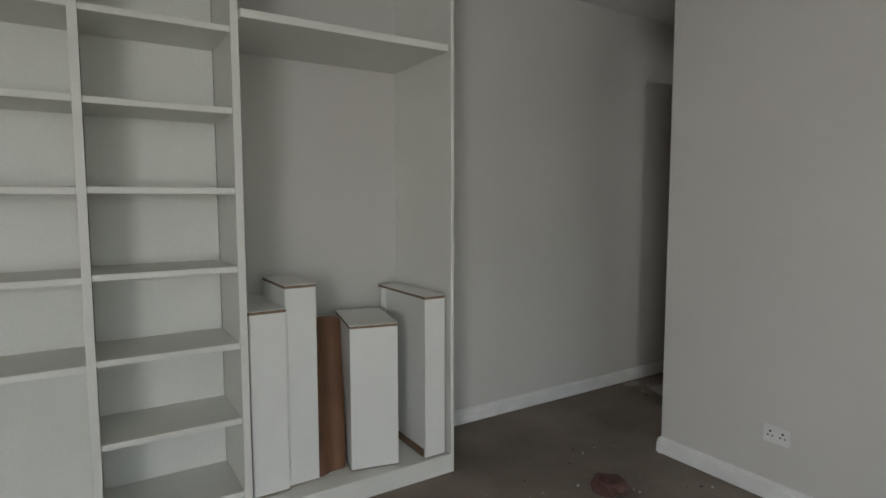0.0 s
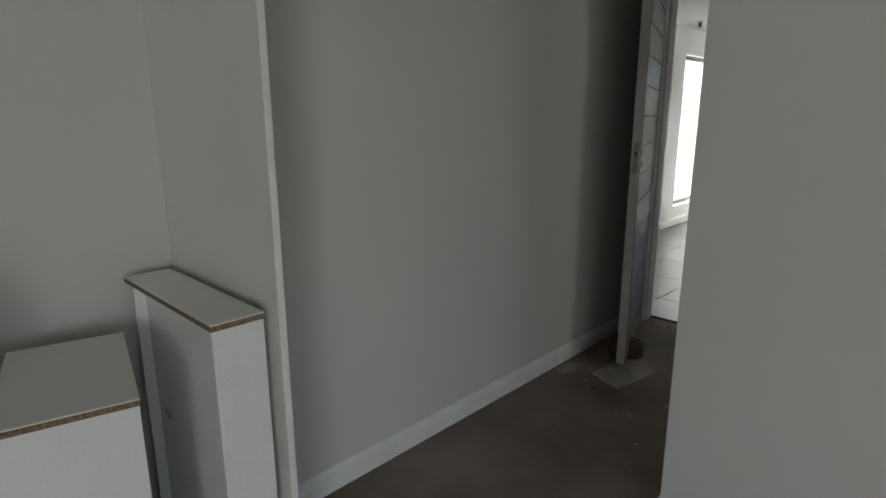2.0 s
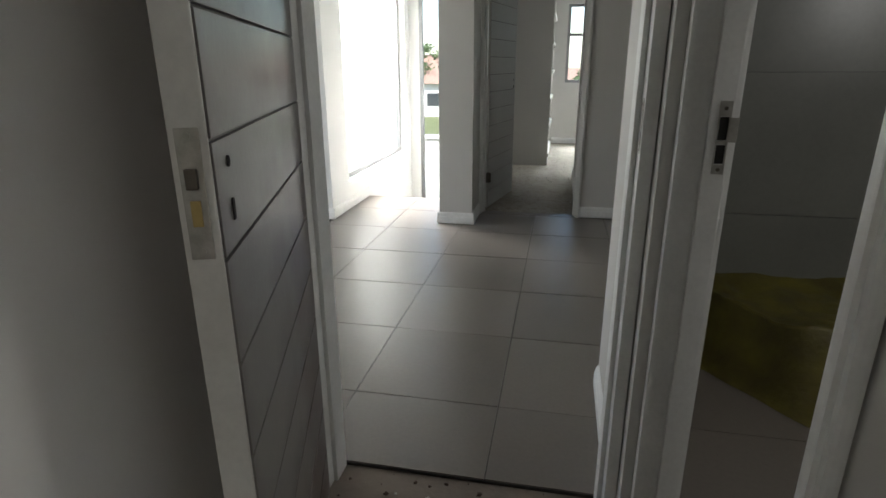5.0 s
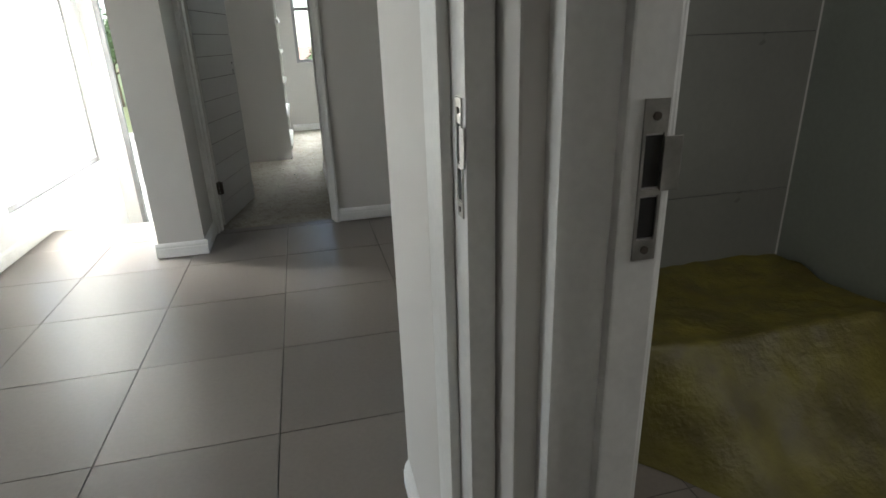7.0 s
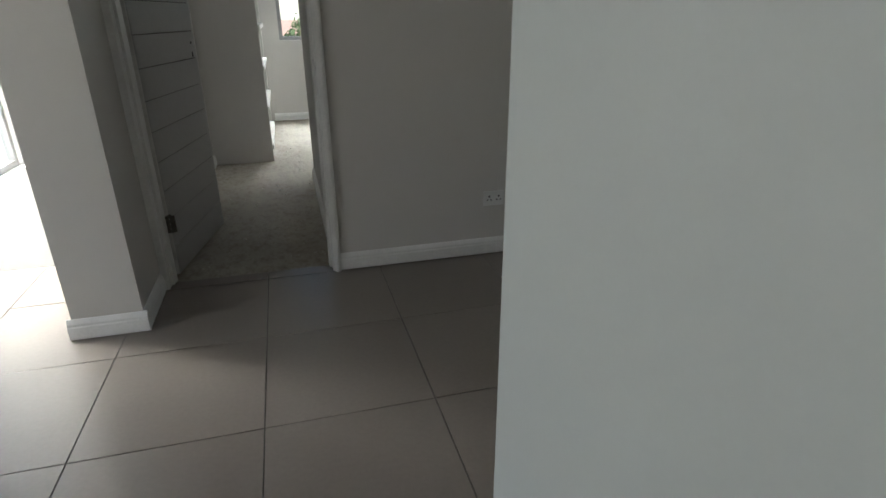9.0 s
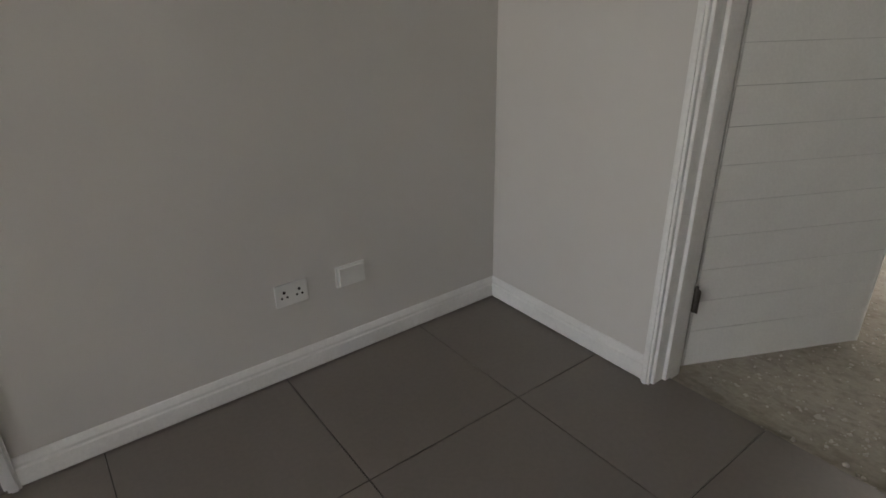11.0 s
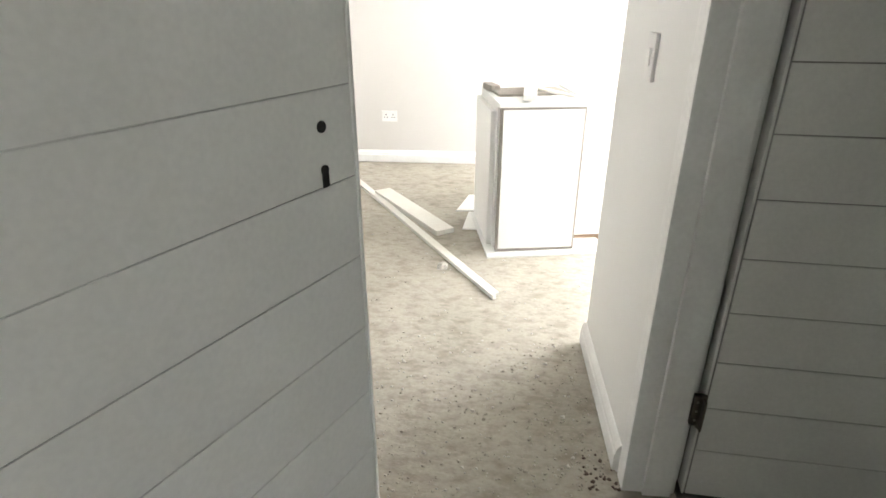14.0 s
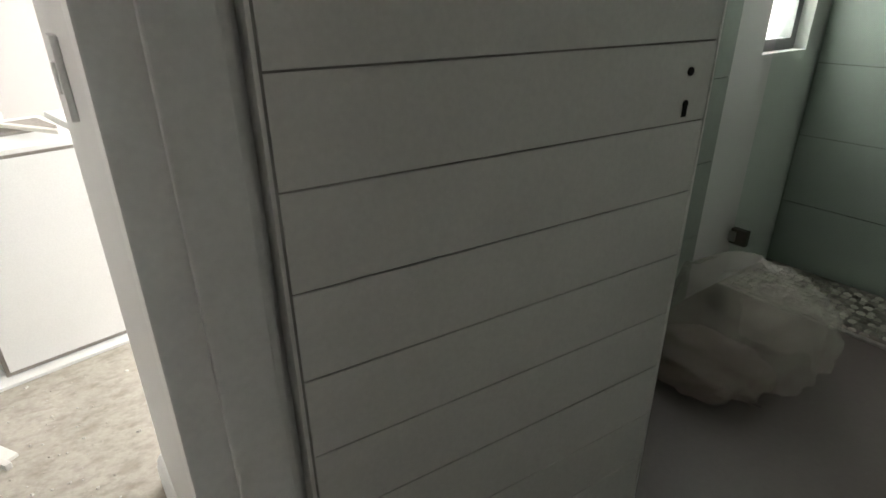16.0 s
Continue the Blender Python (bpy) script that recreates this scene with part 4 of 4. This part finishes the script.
part("tub_body", box(-0.90, 0.52, 4.80, 4.96, 0.0, 0.20, 0.03), PLASTIC, tub)


def plastic_heap():
    """Loose clear sheeting: a slumped sheet with sharp folds over a smaller torn one."""
    t = thing("plastic_sheeting", "crumpled heap of clear plastic sheeting on the bathroom floor", "plastic sheet", pose(2.02, 3.62, 0))

    def folded(radius, sx, sy, sz, lean, seed, fold):
        bm = bmesh.new()
        bmesh.ops.create_icosphere(bm, subdivisions=5, radius=radius)
        for v in bm.verts:
            p = v.co.copy()
            q = p * (1.0 / radius) + Vector((seed, 0, 0))
            ridge = abs(noise.noise(q * 1.3)) * 0.55 + abs(noise.noise(q * 2.9)) * 0.32 + abs(noise.noise(q * 6.5)) * 0.12
            v.co = p * (1.18 - fold * ridge)
            v.co.x *= sx
            v.co.y *= sy
            v.co.z = max(0.004, (v.co.z + radius * 0.55) * sz)
            v.co.x += lean * v.co.z
        for f in bm.faces:
            f.smooth = True
        return bm

    part("sheet", folded(0.24, 1.15, 0.95, 0.98, -0.15, 3.0, 0.75), FILM, t, "milky clear crumpled sheet")
    part("sheet", moved(folded(0.15, 1.35, 1.2, 0.55, 0.0, 9.0, 1.0), -0.02, 0.18, 0.0), FILM_DULL, t, "dull torn brownish sheet")
    part("sheet", moved(folded(0.13, 1.0, 0.9, 1.0, 0.1, 17.0, 0.9), -0.10, -0.16, 0.05), FILM, t, "milky clear crumpled sheet")


plastic_heap()
sg = thing("shower_screen", "frameless clear glass shower panel with steel hinges", "shower screen")
pane = part("glass_panel", box(1.60, 2.322, 3.106, 3.114, 0.03, 2.0, 0.001), SHOWER_GLASS, sg)
pane.visible_shadow = False
for hz in (0.24, 1.72):
    hb = part("hinge", box(2.255, 2.325, 3.095, 3.125, hz - 0.035, hz + 0.035, 0.003), DARKMETAL, sg, "dark steel glass hinge")
    part("hinge_knuckle", box(2.300, 2.328, 3.085, 3.135, hz - 0.022, hz + 0.022, 0.003), METAL, hb)
part("floor_strip", box(0.76, 2.33, 3.10, 3.12, -0.004, 0.006, 0.001), METAL, sg, "thin steel floor strip")


def pebbles():
    rnd = random.Random(11)
    verts, faces = [], []
    for i in range(46):
        for j in range(12):
            cx = 0.80 + 0.0335 * i + rnd.uniform(-0.006, 0.006)
            cy = 2.70 + 0.0335 * j + rnd.uniform(-0.006, 0.006)
            r = rnd.uniform(0.012, 0.0185)
            n = len(verts)
            a = rnd.uniform(0, 3)
            for ring, (q, z) in enumerate(((1.0, 0.0), (0.88, 0.005), (0.5, 0.009))):
                for k in range(7):
                    ang = a + 0.8976 * k
                    verts.append((cx + r * q * math.cos(ang) * 1.15, cy + r * q * math.sin(ang) * 0.9, -0.006 + z))
            for ring in range(2):
                for k in range(7):
                    b0, b1 = n + 7 * ring + k, n + 7 * ring + (k + 1) % 7
                    faces.append((b0, b1, b1 + 7, b0 + 7))
            faces.append(tuple(n + 14 + k for k in range(7)))
    me = bpy.data.meshes.new("pebbles")
    me.from_pydata(verts, [], faces)
    me.materials.append(PEBBLE)
    tagged(new("pebbles", me), "mixed brown and cream pebbles set in the shower floor", "pebbles", kind="stuff")


pebbles()
structure("floor_shower", boxes((0.75, 2.34, 2.55, 3.12, -0.2, -0.006)), BATH_FLOOR, "dark bedded shower floor", "floor")

# ---- hall ceiling fixture ----
lf = thing("ceiling_lamp_holder", "bare lamp holder on the hall ceiling", "lamp holder", pose(-3.12, 6.84, 2.40))
part("rose", moved(cyl(0.035, 0.014, 24), 0, 0, -0.007), PLASTIC, lf)
part("holder", moved(cyl(0.018, 0.05, 20), 0, 0, -0.036), DARKMETAL, lf)

# ---- outside ----
gm = bmesh.new()
bmesh.ops.create_grid(gm, x_segments=60, y_segments=60, size=600)
for v in gm.verts:
    if v.co.length > 80:
        v.co.z += 1.5 * noise.noise(v.co * 0.01)
ground = structure("ground", gm, GRASS, "green lawn and open ground around the house", "ground")
ground.location.z = -3.2
structure("outer_fin", boxes((-4.25, -3.56, 9.30, 9.50, -3.2, 2.9)), EXT_WHITE, "white rendered fin wall outside the window", "wall")
structure("garden_wall", boxes((-30.1, -2.9, 15.95, 16.3, -0.45, -0.38), (-30, -3.0, 16.0, 16.25, -3.2, -0.45), (-14.2, -14.0, -10, 16.0, -3.2, -1.7)), EXT_GREY, "grey rendered garden wall around the lawn", "garden wall")
structure("terrace", boxes((-13.9, -3.6, 5.0, 12.0, -3.2, -2.6)), EXT_WHITE, "pale paved terrace below the windows", "terrace")


def house(x, y, w, d, h, rise, turn, label, wall_mat, roof_mat):
    b = thing("house", label, "house", pose(x, y, -3.2, 0, 0, turn), group="houses beyond the garden")
    part("wall", box(-w / 2, w / 2, -d / 2, d / 2, 0, h), wall_mat, b)
    bm = bmesh.new()
    o = 0.5
    vs = [bm.verts.new(c) for c in ((-w / 2 - o, -d / 2 - o, h), (w / 2 + o, -d / 2 - o, h), (w / 2 + o, d / 2 + o, h), (-w / 2 - o, d / 2 + o, h), (-w / 2 - o, 0, h + rise), (w / 2 + o, 0, h + rise))]
    for f in ((0, 1, 5, 4), (2, 3, 4, 5), (0, 4, 3), (1, 2, 5), (3, 2, 1, 0)):
        bm.faces.new([vs[i] for i in f])
    bmesh.ops.recalc_face_normals(bm, faces=bm.faces)
    roof = part("roof", bm, roof_mat, b)
    part("chimney", box(w * 0.2, w * 0.2 + 0.7, -0.35, 0.35, h + rise * 0.5, h + rise + 0.8), wall_mat, roof)
    n = max(2, int(w // 3))
    for i in range(n):
        cx = -w / 2 + w * (i + 0.5) / n
        win = part("window", box(cx - 0.6, cx + 0.6, -d / 2 - 0.04, -d / 2 + 0.02, 0.9, 2.1), ALU, b)
        part("pane", box(cx - 0.53, cx + 0.53, -d / 2 - 0.05, -d / 2 - 0.03, 0.97, 2.03), DARKPANE, win)
    for i in (0, 1):
        cy = -d / 4 + d / 2 * i
        win = part("window", box(w / 2 - 0.02, w / 2 + 0.04, cy - 0.6, cy + 0.6, 0.9, 2.1), ALU, b)
        part("pane", box(w / 2 + 0.03, w / 2 + 0.05, cy - 0.53, cy + 0.53, 0.97, 2.03), DARKPANE, win)


house(-22, 42, 13, 9, 2.9, 2.6, -20, "white rendered house with a clay roof beyond the garden", EXT_WHITE, ROOF)
house(-38, 60, 15, 9, 3.0, 2.4, 15, "white rendered house with a grey roof far off", EXT_WHITE, EXT_GREY)
house(-9, 58, 12, 8, 2.9, 2.5, 8, "pale house with a clay roof far off", EXT_WHITE, ROOF)
house(-48, 34, 13, 9, 2.9, 2.5, 60, "pale house with a grey roof far off", EXT_WHITE, EXT_GREY)
house(4, 66, 12, 8, 2.5, 1.6, -12, "white rendered house with a clay roof far off", EXT_WHITE, ROOF)


def tree(x, y, height, spread, seed, label):
    rnd = random.Random(seed)
    t = thing("tree", label, "tree", pose(x, y, -3.2), group="trees beyond the garden")
    trunk = cyl(0.22, height * 0.6, 9, "Z", 0.09)
    moved(trunk, 0, 0, height * 0.3)
    for k in range(6):
        limb = bmesh.ops.create_cone(trunk, cap_ends=True, segments=6, radius1=0.08, radius2=0.02, depth=height * 0.4)
        a, tilt = rnd.uniform(0, 6.28), rnd.uniform(0.5, 1.0)
        mm = Matrix.Translation((0, 0, height * rnd.uniform(0.35, 0.55))) @ Matrix.Rotation(a, 4, "Z") @ Matrix.Rotation(tilt, 4, "Y") @ Matrix.Translation((0, 0, height * 0.2))
        bmesh.ops.transform(trunk, matrix=mm, verts=limb["verts"])
    part("trunk", trunk, BARK, t)
    verts, faces = [], []
    clumps = [(Vector((rnd.gauss(0, spread * 0.4), rnd.gauss(0, spread * 0.4), height * rnd.uniform(0.5, 1.0))), rnd.uniform(0.4, 0.9)) for _ in range(26)]
    for c, r in clumps:
        for _ in range(90):
            p = c + Vector((rnd.gauss(0, r * 0.5), rnd.gauss(0, r * 0.5), rnd.gauss(0, r * 0.4)))
            q = Euler((rnd.uniform(0, 6), rnd.uniform(0, 6), rnd.uniform(0, 6))).to_matrix()
            s = rnd.uniform(0.07, 0.16)
            n = len(verts)
            for vx, vy in ((-1, -0.5), (1, -0.5), (0.8, 0.6), (-0.7, 0.7)):
                verts.append(tuple(p + q @ Vector((vx * s, vy * s, 0))))
            faces.append((n, n + 1, n + 2, n + 3))
    me = bpy.data.meshes.new("crown")
    me.from_pydata(verts, [], faces)
    me.materials.append(LEAF)
    crown = new("crown", me)
    crown.parent = t


for i, (x, y, hgt, sp) in enumerate(((-14, 24, 3.0, 1.6), (-31, 48, 6.5, 3.2), (-34, 52, 7.5, 3.5), (-27, 55, 6.8, 3.3), (-16, 56, 6.5, 3.0), (-2, 52, 3.6, 1.8), (-45, 46, 7.5, 3.4), (-12, 20, 2.4, 1.3), (-52, 60, 8.0, 4.0), (-20, 66, 7.5, 3.6), (2, 60, 3.8, 2.0))):
    tree(x, y, hgt, sp, 20 + i, "leafy green tree beyond the garden wall")
